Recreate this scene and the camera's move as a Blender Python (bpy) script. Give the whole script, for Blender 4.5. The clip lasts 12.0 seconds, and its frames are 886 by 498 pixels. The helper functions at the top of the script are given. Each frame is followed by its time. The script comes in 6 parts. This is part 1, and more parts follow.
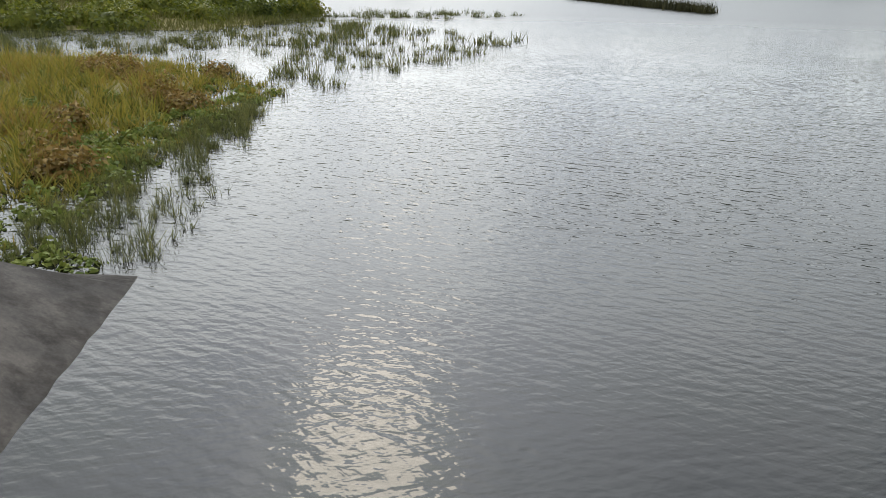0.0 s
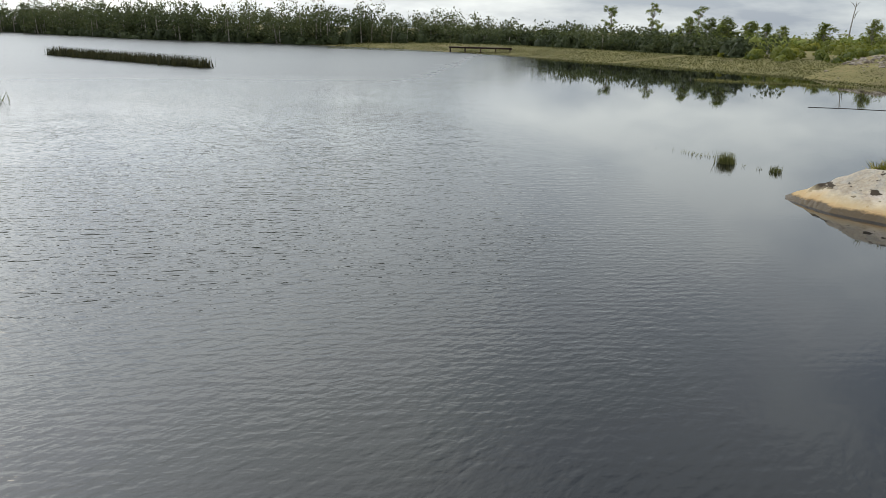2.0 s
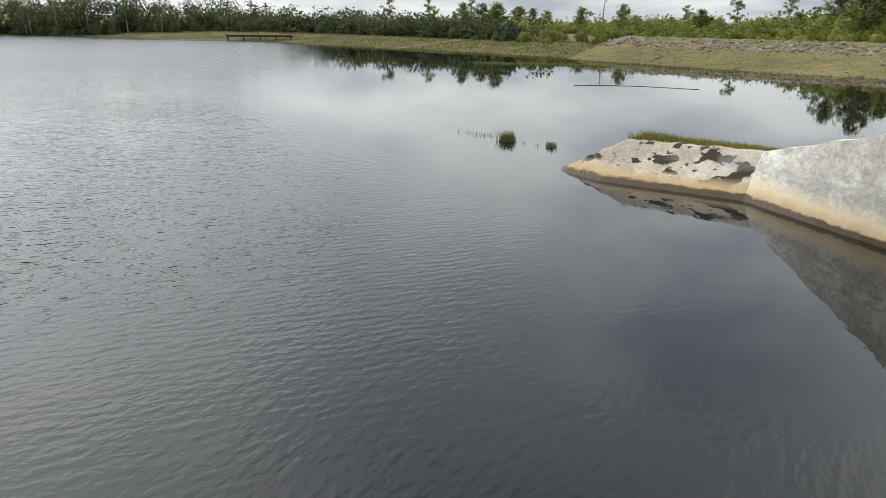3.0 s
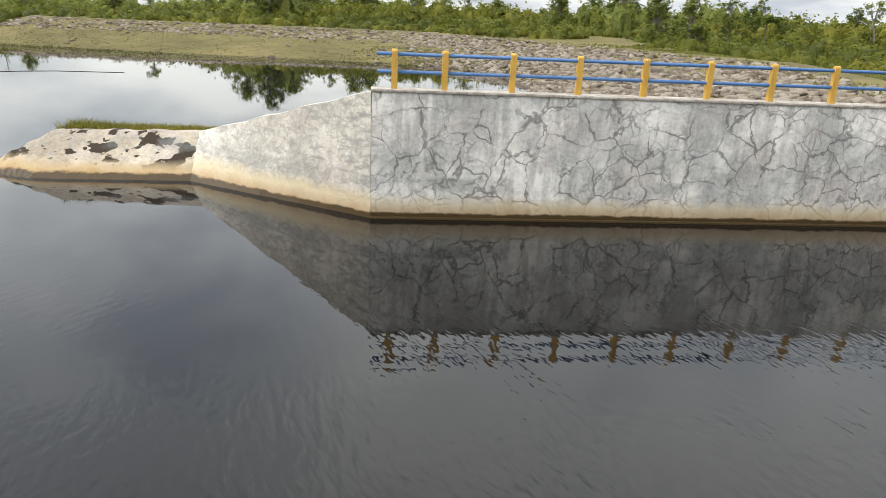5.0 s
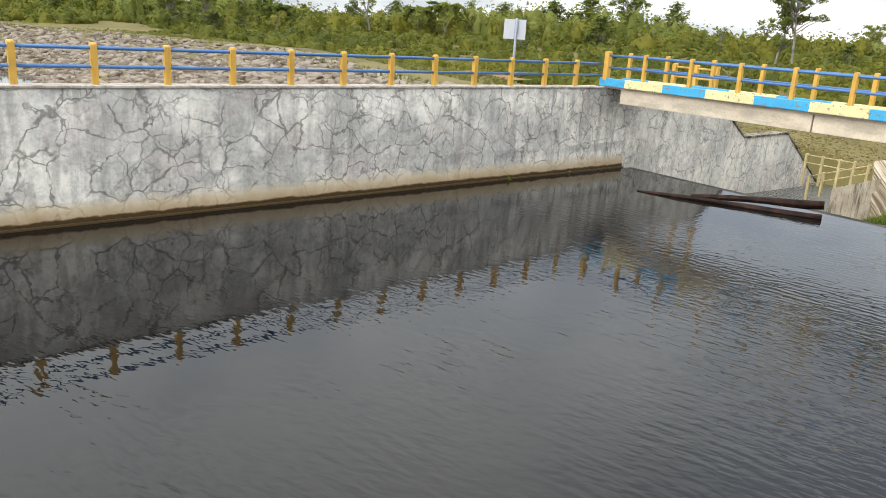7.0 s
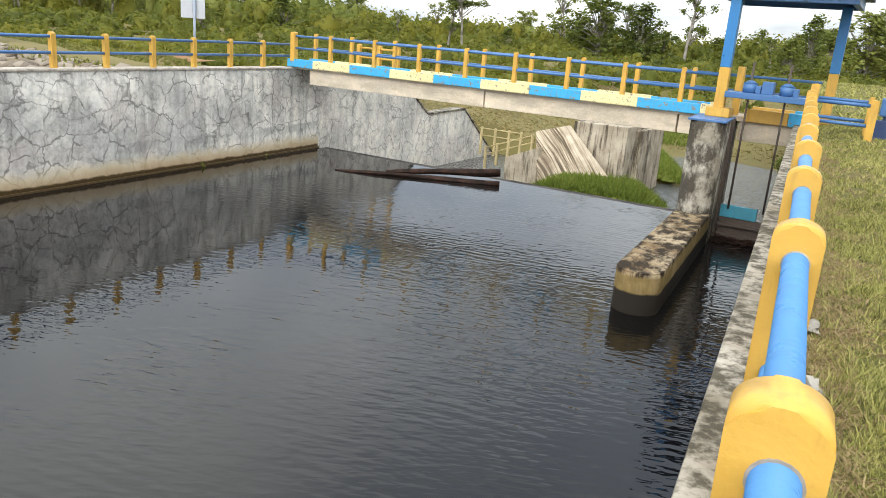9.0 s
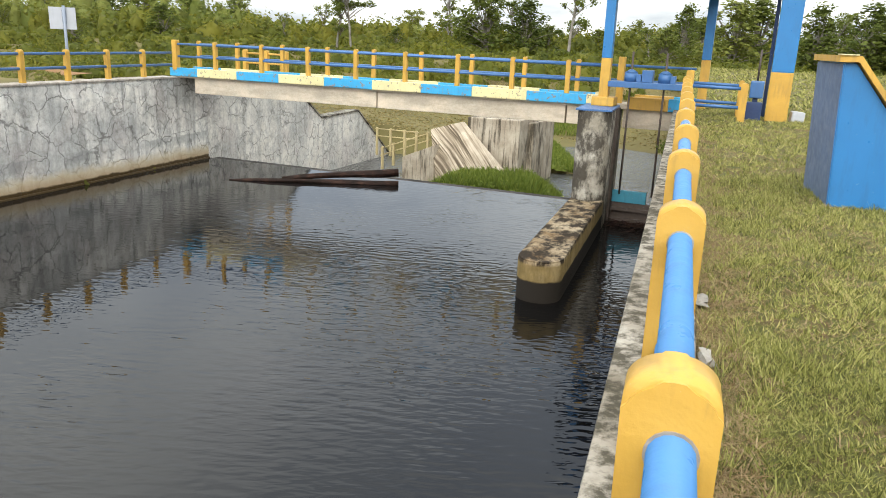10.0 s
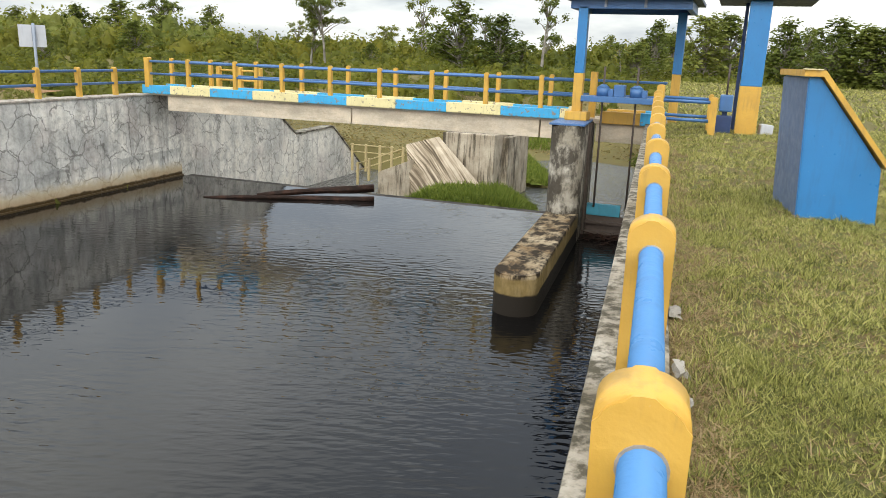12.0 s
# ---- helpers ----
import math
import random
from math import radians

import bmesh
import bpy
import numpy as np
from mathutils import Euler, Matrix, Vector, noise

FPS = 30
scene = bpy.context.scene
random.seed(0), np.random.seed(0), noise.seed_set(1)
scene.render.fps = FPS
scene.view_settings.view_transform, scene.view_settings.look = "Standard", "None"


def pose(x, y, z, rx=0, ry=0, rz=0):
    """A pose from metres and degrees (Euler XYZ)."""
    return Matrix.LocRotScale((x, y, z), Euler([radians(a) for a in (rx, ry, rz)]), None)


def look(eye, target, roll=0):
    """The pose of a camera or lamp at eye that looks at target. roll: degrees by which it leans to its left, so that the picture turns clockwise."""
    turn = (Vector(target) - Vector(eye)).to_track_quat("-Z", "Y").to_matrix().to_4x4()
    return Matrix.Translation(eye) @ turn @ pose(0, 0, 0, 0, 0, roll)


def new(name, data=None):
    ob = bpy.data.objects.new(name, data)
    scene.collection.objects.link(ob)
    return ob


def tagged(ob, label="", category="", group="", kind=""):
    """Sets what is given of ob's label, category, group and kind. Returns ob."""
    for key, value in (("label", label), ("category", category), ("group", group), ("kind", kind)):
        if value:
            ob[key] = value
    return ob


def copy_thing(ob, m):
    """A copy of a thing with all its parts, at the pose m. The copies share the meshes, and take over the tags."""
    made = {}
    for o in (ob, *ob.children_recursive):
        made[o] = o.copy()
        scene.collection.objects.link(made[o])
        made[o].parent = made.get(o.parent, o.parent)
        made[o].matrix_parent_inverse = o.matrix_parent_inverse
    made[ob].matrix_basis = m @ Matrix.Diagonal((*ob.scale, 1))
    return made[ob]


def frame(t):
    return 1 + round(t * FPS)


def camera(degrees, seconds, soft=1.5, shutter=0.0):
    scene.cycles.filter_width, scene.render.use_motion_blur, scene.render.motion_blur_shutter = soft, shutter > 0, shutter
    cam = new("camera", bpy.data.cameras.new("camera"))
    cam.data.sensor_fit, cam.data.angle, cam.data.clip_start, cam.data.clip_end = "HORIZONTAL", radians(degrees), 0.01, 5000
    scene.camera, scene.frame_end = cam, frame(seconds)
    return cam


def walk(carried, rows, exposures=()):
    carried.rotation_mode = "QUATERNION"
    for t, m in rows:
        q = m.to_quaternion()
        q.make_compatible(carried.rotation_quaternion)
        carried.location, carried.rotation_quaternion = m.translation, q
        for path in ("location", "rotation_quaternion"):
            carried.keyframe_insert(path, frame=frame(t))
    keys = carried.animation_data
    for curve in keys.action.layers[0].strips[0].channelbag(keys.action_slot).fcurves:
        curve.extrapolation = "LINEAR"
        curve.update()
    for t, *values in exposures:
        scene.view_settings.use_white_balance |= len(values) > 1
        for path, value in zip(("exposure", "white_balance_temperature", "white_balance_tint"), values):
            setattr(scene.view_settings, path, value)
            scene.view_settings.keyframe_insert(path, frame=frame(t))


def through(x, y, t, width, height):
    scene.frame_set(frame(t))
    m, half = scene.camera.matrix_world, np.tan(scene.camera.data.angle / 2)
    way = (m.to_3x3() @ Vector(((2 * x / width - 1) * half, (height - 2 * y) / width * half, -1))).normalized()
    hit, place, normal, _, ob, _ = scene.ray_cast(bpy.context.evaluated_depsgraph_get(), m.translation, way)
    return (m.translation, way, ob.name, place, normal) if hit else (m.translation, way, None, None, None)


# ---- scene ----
cam = camera(61.0, 12.0, soft=0.9)
PATH = [
    (0, look((0.000, 0.000, 4.124), (0.107, -9.339, 0.551), 0.45)),
    (0.5, look((0.000, 0.000, 4.124), (-1.449, -9.357, 0.906), 0.94)),
    (1, look((0.000, 0.000, 4.124), (-2.990, -9.116, 1.303), 1.59)),
    (1.5, look((0.000, 0.000, 4.124), (-4.351, -8.536, 1.260), 1.71)),
    (2, look((0.000, 0.000, 4.124), (-5.550, -7.820, 1.288), 1.50)),
    (2.5, look((0.000, 0.000, 4.124), (-6.531, -7.033, 1.316), 0.78)),
    (3, look((0.000, 0.000, 4.124), (-7.446, -5.993, 1.184), 0.91)),
    (3.2, look((0.000, 0.000, 4.124), (-7.829, -5.455, 1.133), 1.36)),
    (4.8, look((0.000, 0.000, 4.124), (-9.495, -0.370, 1.009), 2.35)),
    (5, look((0.000, 0.000, 4.124), (-9.546, 0.415, 1.174), 2.53)),
    (5.5, look((0.000, 0.000, 4.124), (-9.379, 2.194, 1.438), 1.98)),
    (6, look((0.000, 0.000, 4.124), (-8.969, 3.522, 1.449), 2.26)),
    (6.5, look((0.000, 0.000, 4.124), (-8.403, 4.730, 1.475), 2.41)),
    (7, look((0.000, 0.000, 4.124), (-7.657, 5.787, 1.318), 3.66)),
    (7.5, look((0.000, 0.000, 4.124), (-6.961, 6.635, 1.381), 4.42)),
    (7.7, look((0.000, 0.000, 4.124), (-6.603, 6.996, 1.393), 4.55)),
    (9.3, look((-0.029, -0.000, 4.107), (-4.451, 8.525, 1.318), 3.70)),
    (9.5, look((-0.024, -0.018, 4.116), (-4.205, 8.623, 1.313), 3.00)),
    (10, look((-0.012, 0.008, 4.113), (-3.657, 8.922, 1.420), 2.34)),
    (10.5, look((-0.001, 0.015, 4.120), (-3.344, 9.106, 1.635), 2.20)),
    (11, look((0.000, 0.000, 4.124), (-3.354, 9.088, 1.641), 2.06)),
    (11.5, look((0.000, 0.000, 4.124), (-3.356, 9.084, 1.630), 2.07)),
    (12, look((0.000, 0.000, 4.124), (-3.384, 9.073, 1.629), 2.06)),
]
walk(cam, PATH, [(0, 0.70, 7000, 10), (1.0, 0.57, 6950, 9), (1.5, 0.51, 6950, 8), (2.0, 0.56, 7000, 9), (2.5, 0.66, 7050, 9), (3.2, 0.74, 7100, 11), (4.8, 1.06, 7350, 12), (7.7, 1.20, 7300, 12), (9.3, 1.24, 7250, 11), (10.5, 1.10, 7350, 11), (12, 0.99, 7400, 11)])

# ---------------------------------------------------------------- light
SUN_AZ, SUN_EL = 187.5, 36.0          # degrees left of +y, degrees up
CLOUD, GLOW = 1.14, 1.9               # brightness of the cloud deck, and of its glow round the sun


def sky():
    w = bpy.data.worlds.new("sky")
    scene.world = w
    w.use_nodes = True
    nt = w.node_tree
    nt.nodes.clear()
    out = nt.nodes.new("ShaderNodeOutputWorld")
    tc = nt.nodes.new("ShaderNodeTexCoord")
    nish = nt.nodes.new("ShaderNodeTexSky")
    nish.sky_type, nish.sun_disc = "NISHITA", False
    nish.sun_elevation = radians(SUN_EL)
    nish.sun_rotation = radians(-SUN_AZ)
    nish.air_density, nish.dust_density = 1.0, 2.5
    b1 = nt.nodes.new("ShaderNodeBackground")
    b1.inputs[1].default_value = 0.08
    nt.links.new(nish.outputs[0], b1.inputs[0])
    # flattened cloud deck
    sep = nt.nodes.new("ShaderNodeSeparateXYZ")
    nt.links.new(tc.outputs["Generated"], sep.inputs[0])
    up = nt.nodes.new("ShaderNodeMath"); up.operation = "MAXIMUM"; up.inputs[1].default_value = 0.0
    nt.links.new(sep.outputs[2], up.inputs[0])
    add = nt.nodes.new("ShaderNodeMath"); add.operation = "ADD"; add.inputs[1].default_value = 0.22
    nt.links.new(up.outputs[0], add.inputs[0])
    comb = nt.nodes.new("ShaderNodeCombineXYZ")
    for i in (0, 1):
        d = nt.nodes.new("ShaderNodeMath"); d.operation = "DIVIDE"
        nt.links.new(sep.outputs[i], d.inputs[0]); nt.links.new(add.outputs[0], d.inputs[1])
        nt.links.new(d.outputs[0], comb.inputs[i])
    drift = nt.nodes.new("ShaderNodeMapping")
    drift.inputs["Location"].default_value = (-3.3, 7.9, 0.0)
    nt.links.new(comb.outputs[0], drift.inputs["Vector"])
    n1 = nt.nodes.new("ShaderNodeTexNoise")
    n1.inputs["Scale"].default_value, n1.inputs["Detail"].default_value, n1.inputs["Roughness"].default_value = 1.0, 6.0, 0.55
    nt.links.new(drift.outputs[0], n1.inputs["Vector"])
    ramp = nt.nodes.new("ShaderNodeValToRGB")
    e = ramp.color_ramp.elements
    e[0].position, e[0].color = 0.37, (0.38, 0.46, 0.58, 1)
    e[1].position, e[1].color = 0.62, (0.84, 0.93, 1.0, 1)
    nt.links.new(n1.outputs[0], ramp.inputs[0])
    # thin cloud glows wide round the veiled sun
    a, el = radians(SUN_AZ), radians(SUN_EL)
    dot = nt.nodes.new("ShaderNodeVectorMath"); dot.operation = "DOT_PRODUCT"
    nt.links.new(tc.outputs["Generated"], dot.inputs[0])
    dot.inputs[1].default_value = (-math.sin(a) * math.cos(el), math.cos(a) * math.cos(el), math.sin(el))
    pos = nt.nodes.new("ShaderNodeMath"); pos.operation = "MAXIMUM"; pos.inputs[1].default_value = 0.0
    nt.links.new(dot.outputs["Value"], pos.inputs[0])
    wide = nt.nodes.new("ShaderNodeMath"); wide.operation = "POWER"; wide.inputs[1].default_value = 5.0
    nt.links.new(pos.outputs[0], wide.inputs[0])
    tight = nt.nodes.new("ShaderNodeMath"); tight.operation = "POWER"; tight.inputs[1].default_value = 26.0
    nt.links.new(pos.outputs[0], tight.inputs[0])
    pw = nt.nodes.new("ShaderNodeMath"); pw.operation = "MULTIPLY_ADD"; pw.inputs[1].default_value = 0.9
    nt.links.new(tight.outputs[0], pw.inputs[0]); nt.links.new(wide.outputs[0], pw.inputs[2])
    glow = nt.nodes.new("ShaderNodeMath"); glow.operation = "MULTIPLY_ADD"; glow.inputs[1].default_value = GLOW
    nt.links.new(pw.outputs[0], glow.inputs[0])
    rise = nt.nodes.new("ShaderNodeMath"); rise.operation = "MULTIPLY_ADD"; rise.inputs[1].default_value = 1.2; rise.inputs[2].default_value = 0.62
    nt.links.new(up.outputs[0], rise.inputs[0])
    lit = nt.nodes.new("ShaderNodeMath"); lit.operation = "MULTIPLY"; lit.inputs[1].default_value = CLOUD
    nt.links.new(rise.outputs[0], lit.inputs[0]); nt.links.new(lit.outputs[0], glow.inputs[2])
    b2 = nt.nodes.new("ShaderNodeBackground")
    nt.links.new(glow.outputs[0], b2.inputs[1])
    nt.links.new(ramp.outputs[0], b2.inputs[0])
    mixs = nt.nodes.new("ShaderNodeMixShader")
    mixs.inputs[0].default_value = 0.8
    nt.links.new(b1.outputs[0], mixs.inputs[1]); nt.links.new(b2.outputs[0], mixs.inputs[2])
    nt.links.new(mixs.outputs[0], out.inputs[0])


sky()
sun_data = bpy.data.lights.new("sun", "SUN")
sun_data.energy, sun_data.angle, sun_data.color = 0.10, radians(10), (1.0, 0.90, 0.74)
sun = new("sun", sun_data)
_a, _e = radians(SUN_AZ), radians(SUN_EL)
sun.matrix_world = look((0, 0, 0), (math.sin(_a) * math.cos(_e), -math.cos(_a) * math.cos(_e), -math.sin(_e)))


# ---------------------------------------------------------------- node helpers
class Mat:
    def __init__(self, name, rough=0.7, metal=0.0):
        self.m = bpy.data.materials.new(name)
        self.m.use_nodes = True
        self.nt = self.m.node_tree
        self.b = self.nt.nodes["Principled BSDF"]
        self.b.inputs["Roughness"].default_value = rough
        self.b.inputs["Metallic"].default_value = metal
        self.geo = None

    def put(self, sock, v):
        if isinstance(v, bpy.types.NodeSocket):
            self.nt.links.new(v, sock)
        else:
            sock.default_value = v

    def node(self, kind, **ins):
        n = self.nt.nodes.new(kind)
        for k, v in ins.items():
            self.put(n.inputs[k.replace("_", " ")], v)
        return n

    def pos(self):
        if not self.geo:
            self.geo = self.nt.nodes.new("ShaderNodeNewGeometry")
        return self.geo.outputs["Position"]

    def island(self):
        self.pos()
        return self.geo.outputs["Random Per Island"]

    def objrand(self):
        return self.nt.nodes.new("ShaderNodeObjectInfo").outputs["Random"]

    def scaled(self, s, loc=(0, 0, 0), vec=None):
        n = self.node("ShaderNodeMapping", Vector=vec or self.pos(), Scale=s, Location=loc)
        return n.outputs[0]

    def noise(self, scale, detail=4.0, rough=0.55, vec=None, dist=0.0):
        n = self.node("ShaderNodeTexNoise", Vector=vec or self.pos(), Scale=scale, Detail=detail, Roughness=rough, Distortion=dist)
        return n.outputs[0]

    def ramp(self, fac, stops, interp="LINEAR"):
        n = self.nt.nodes.new("ShaderNodeValToRGB")
        n.color_ramp.interpolation = interp
        el = n.color_ramp.elements
        while len(el) < len(stops):
            el.new(0.5)
        for e, (p, c) in zip(el, stops):
            e.position = p
            e.color = (*c, 1) if isinstance(c, tuple) else (c, c, c, 1)
        self.put(n.inputs[0], fac)
        return n.outputs[0]

    def mix(self, fac, a, b, mode="MIX"):
        n = self.nt.nodes.new("ShaderNodeMix")
        n.data_type, n.blend_type = "RGBA", mode
        fix = lambda v: (*v, 1) if isinstance(v, tuple) and len(v) == 3 else v
        self.put(n.inputs[0], fac)
        self.put(n.inputs[6], fix(a))
        self.put(n.inputs[7], fix(b))
        return n.outputs[2]

    def math(self, op, a, b=0.0, c=None):
        n = self.nt.nodes.new("ShaderNodeMath")
        n.operation = op
        self.put(n.inputs[0], a)
        self.put(n.inputs[1], b)
        if c is not None:
            self.put(n.inputs[2], c)
        return n.outputs[0]

    def axis(self, i):
        n = self.node("ShaderNodeSeparateXYZ", Vector=self.pos())
        return n.outputs[i]

    def bump(self, height, strength=0.3, dist=0.02):
        n = self.node("ShaderNodeBump", Height=height, Strength=strength, Distance=dist)
        self.put(self.b.inputs["Normal"], n.outputs[0])

    def color(self, c):
        self.put(self.b.inputs["Base Color"], (*c, 1) if isinstance(c, tuple) and len(c) == 3 else c)
        return self


def plaster(name, light, dark, flakes=False, crack=1.0, streak=0.4, tidal=True, brushed=0.0, tide_z=0.30):
    """Old cement render: blotches, run marks, crazing and a tide mark at the water."""
    M = Mat(name, 0.85)
    M.b.inputs["Specular IOR Level"].default_value = 0.15

    def nudged(scale, detail, by, vec):
        nz = M.node("ShaderNodeTexNoise", Vector=M.pos(), Scale=scale, Detail=detail, Roughness=0.55)
        off = M.nt.nodes.new("ShaderNodeVectorMath"); off.operation = "MULTIPLY_ADD"
        M.put(off.inputs[0], nz.outputs["Color"]); off.inputs[1].default_value = (by, by, by); M.put(off.inputs[2], vec)
        return off.outputs[0]

    vec = nudged(7.0, 5.0, 0.15, nudged(1.3, 3.0, 0.55, M.pos()))
    big = M.noise(0.55, 5, 0.6)
    c = M.mix(M.ramp(big, [(0.42, 0.0), (0.60, 1.0)]), light, dark)
    # map-like plates between the cracks, each a little lighter or darker
    plate = M.node("ShaderNodeTexVoronoi", Vector=vec, Scale=2.5)
    c = M.mix(0.34, c, M.ramp(M.node("ShaderNodeSeparateXYZ", Vector=plate.outputs["Color"]).outputs[0], [(0.0, 0.27), (1.0, 0.72)]), "SOFT_LIGHT")
    run = M.noise(1.0, 5, 0.65, vec=M.scaled((3.2, 3.2, 0.28)))
    c = M.mix(M.math("MULTIPLY", M.ramp(run, [(0.47, 0.0), (0.68, 1.0)]), streak), c, (0.19, 0.18, 0.165))
    mott = M.noise(3.6, 6, 0.72)
    c = M.mix(M.ramp(mott, [(0.48, 0.0), (0.68, 0.6)]), c, (0.27, 0.262, 0.245))
    pink = M.noise(0.8, 3, 0.6, vec=M.scaled((1, 1, 1), (5, 9, 2)))
    c = M.mix(M.ramp(pink, [(0.50, 0.0), (0.66, 0.35)]), c, (0.44, 0.36, 0.33))
    fine = M.noise(11.0, 6, 0.75)
    c = M.mix(0.6, c, M.ramp(fine, [(0.3, 0.14), (0.7, 0.80)]), "SOFT_LIGHT")
    v1 = M.node("ShaderNodeTexVoronoi", Vector=vec, Scale=1.45)
    v1.feature = "DISTANCE_TO_EDGE"
    v2 = M.node("ShaderNodeTexVoronoi", Vector=vec, Scale=2.5)
    v2.feature = "DISTANCE_TO_EDGE"
    g1 = M.ramp(M.noise(1.6, 3), [(0.36, 0.0), (0.52, 1.0)])
    g2 = M.math("MULTIPLY", M.ramp(M.noise(0.45, 2, vec=M.scaled((1, 1, 1), (7, 3, 5))), [(0.40, 0.15), (0.56, 1.0)]), M.ramp(M.noise(2.6, 3), [(0.36, 0.0), (0.58, 1.0)]))
    fat = M.ramp(M.noise(2.0, 2, vec=M.scaled((1, 1, 1), (2, 8, 1))), [(0.35, 0.6), (0.65, 1.9)])
    k1 = M.math("MULTIPLY", M.ramp(M.math("DIVIDE", v1.outputs["Distance"], fat), [(0.007, 1.0), (0.028, 0.0)]), g1)
    k2 = M.math("MULTIPLY", M.ramp(M.math("DIVIDE", v2.outputs["Distance"], fat), [(0.008, 1.0), (0.034, 0.0)]), g2)
    k = M.math("MULTIPLY", M.math("MAXIMUM", k1, M.math("MULTIPLY", k2, 0.75)), crack)
    worn = M.math("MULTIPLY", M.math("MULTIPLY", M.ramp(v2.outputs["Distance"], [(0.02, 1.0), (0.11, 0.0)]), g2), 0.30 * crack)
    c = M.mix(worn, c, (0.25, 0.24, 0.22))
    c = M.mix(M.math("MULTIPLY", k, 0.82), c, (0.11, 0.10, 0.088))
    top = M.math("SUBTRACT", M.axis(2), M.math("MULTIPLY", M.noise(1.0, 4, 0.6, vec=M.scaled((2.6, 2.6, 0.15), (4, 1, 0))), 1.1))
    c = M.mix(M.math("MULTIPLY", M.ramp(top, [(1.90, 0.0), (2.12, 1.0)]), 0.5), c, (0.17, 0.15, 0.125))
    if brushed:
        br = M.noise(1.0, 6, 0.72, vec=M.scaled((2.4, 2.4, 8.0)))
        c = M.mix(M.math("MULTIPLY", M.ramp(br, [(0.49, 0.0), (0.60, 1.0)]), brushed), c, (0.25, 0.235, 0.215))
    if flakes:
        fl = M.ramp(M.noise(1.25, 4, 0.55, vec=M.scaled((1, 1, 1.8), (1.3, 0, 0))), [(0.55, 0.0), (0.565, 1.0)])
        spots = M.ramp(M.noise(4.5, 3, 0.5), [(0.66, 0.0), (0.68, 1.0)])
        c = M.mix(M.math("MAXIMUM", fl, spots), c, (0.040, 0.028, 0.019))
        weed = M.math("ADD", M.axis(2), M.math("MULTIPLY", M.math("SUBTRACT", M.noise(1.6, 5, 0.65), 0.5), 0.9))
        c = M.mix(M.ramp(weed, [(0.10, 0.85), (0.34, 0.0)]), c, (0.17, 0.095, 0.036))
    z = M.math("ADD", M.axis(2), M.math("MULTIPLY", M.math("SUBTRACT", M.noise(2.2, 4), 0.5), 0.28))
    z = M.math("ADD", z, 0.0 if tidal else 9.0)
    old = M.math("MULTIPLY", M.ramp(z, [(0.55, 0.0), (0.66, 1.0), (0.86, 1.0), (0.90, 0.0)]), M.ramp(M.noise(0.7, 4, 0.6), [(0.48, 0.0), (0.62, 0.5)]))
    c = M.mix(old, c, (0.20, 0.20, 0.19))
    tide = M.ramp(z, [(tide_z, 1.0), (tide_z + 0.22, 0.0)])
    c = M.mix(M.math("MULTIPLY", tide, 0.8), c, M.mix(M.ramp(z, [(0.05, 0.0), (0.34, 1.0)]), (0.30, 0.165, 0.055), (0.50, 0.40, 0.25)))
    z2 = M.math("ADD", M.math("ADD", M.axis(2), 0.0 if tidal else 9.0), M.math("MULTIPLY", M.math("SUBTRACT", M.noise(2.6, 5, 0.68), 0.5), 0.17))
    wet = M.ramp(z2, [(0.11, 1.0), (0.15, 0.0)])
    c = M.mix(wet, c, (0.060, 0.038, 0.016))
    M.color(c)
    M.put(M.b.inputs["Roughness"], M.math("SUBTRACT", 0.88, M.math("MULTIPLY", wet, 0.5)))
    h = M.math("SUBTRACT", M.math("MULTIPLY", fine, 0.5), M.math("MULTIPLY", k, 1.2))
    M.bump(h, 0.5, 0.02)
    return M.m


def paint(name, col, rough=0.42, wear=0.25, chip=(0.45, 0.42, 0.38), chips=0.70, grain=38.0, lumps=2.2):
    M = Mat(name, rough)
    n = M.noise(3.0, 6, 0.6)
    c = M.mix(M.math("MULTIPLY", M.ramp(n, [(0.35, 1.0), (0.65, 0.0)]), wear), col, tuple(v * 0.62 for v in col))
    f = M.noise(grain, 5, 0.7)
    c = M.mix(M.ramp(f, [(chips, 0.0), (chips + 0.03, 1.0)]), c, chip)
    # rain streaks and thumbed grime
    g = M.noise(5.0, 5, 0.65, vec=M.scaled((2.6, 2.6, 0.5)))
    c = M.mix(M.math("MULTIPLY", M.ramp(g, [(0.52, 0.0), (0.68, 1.0)]), wear), c, tuple(v * 0.45 + 0.02 for v in col))
    M.color(c)
    M.put(M.b.inputs["Roughness"], M.ramp(M.noise(12, 4), [(0.3, rough - 0.1), (0.7, rough + 0.2)]))
    M.bump(M.math("ADD", M.noise(26, 5, 0.6), M.math("MULTIPLY", M.noise(7, 3, 0.5, dist=0.8), lumps)), 0.3 * min(1.0, lumps), 0.009)
    return M.m


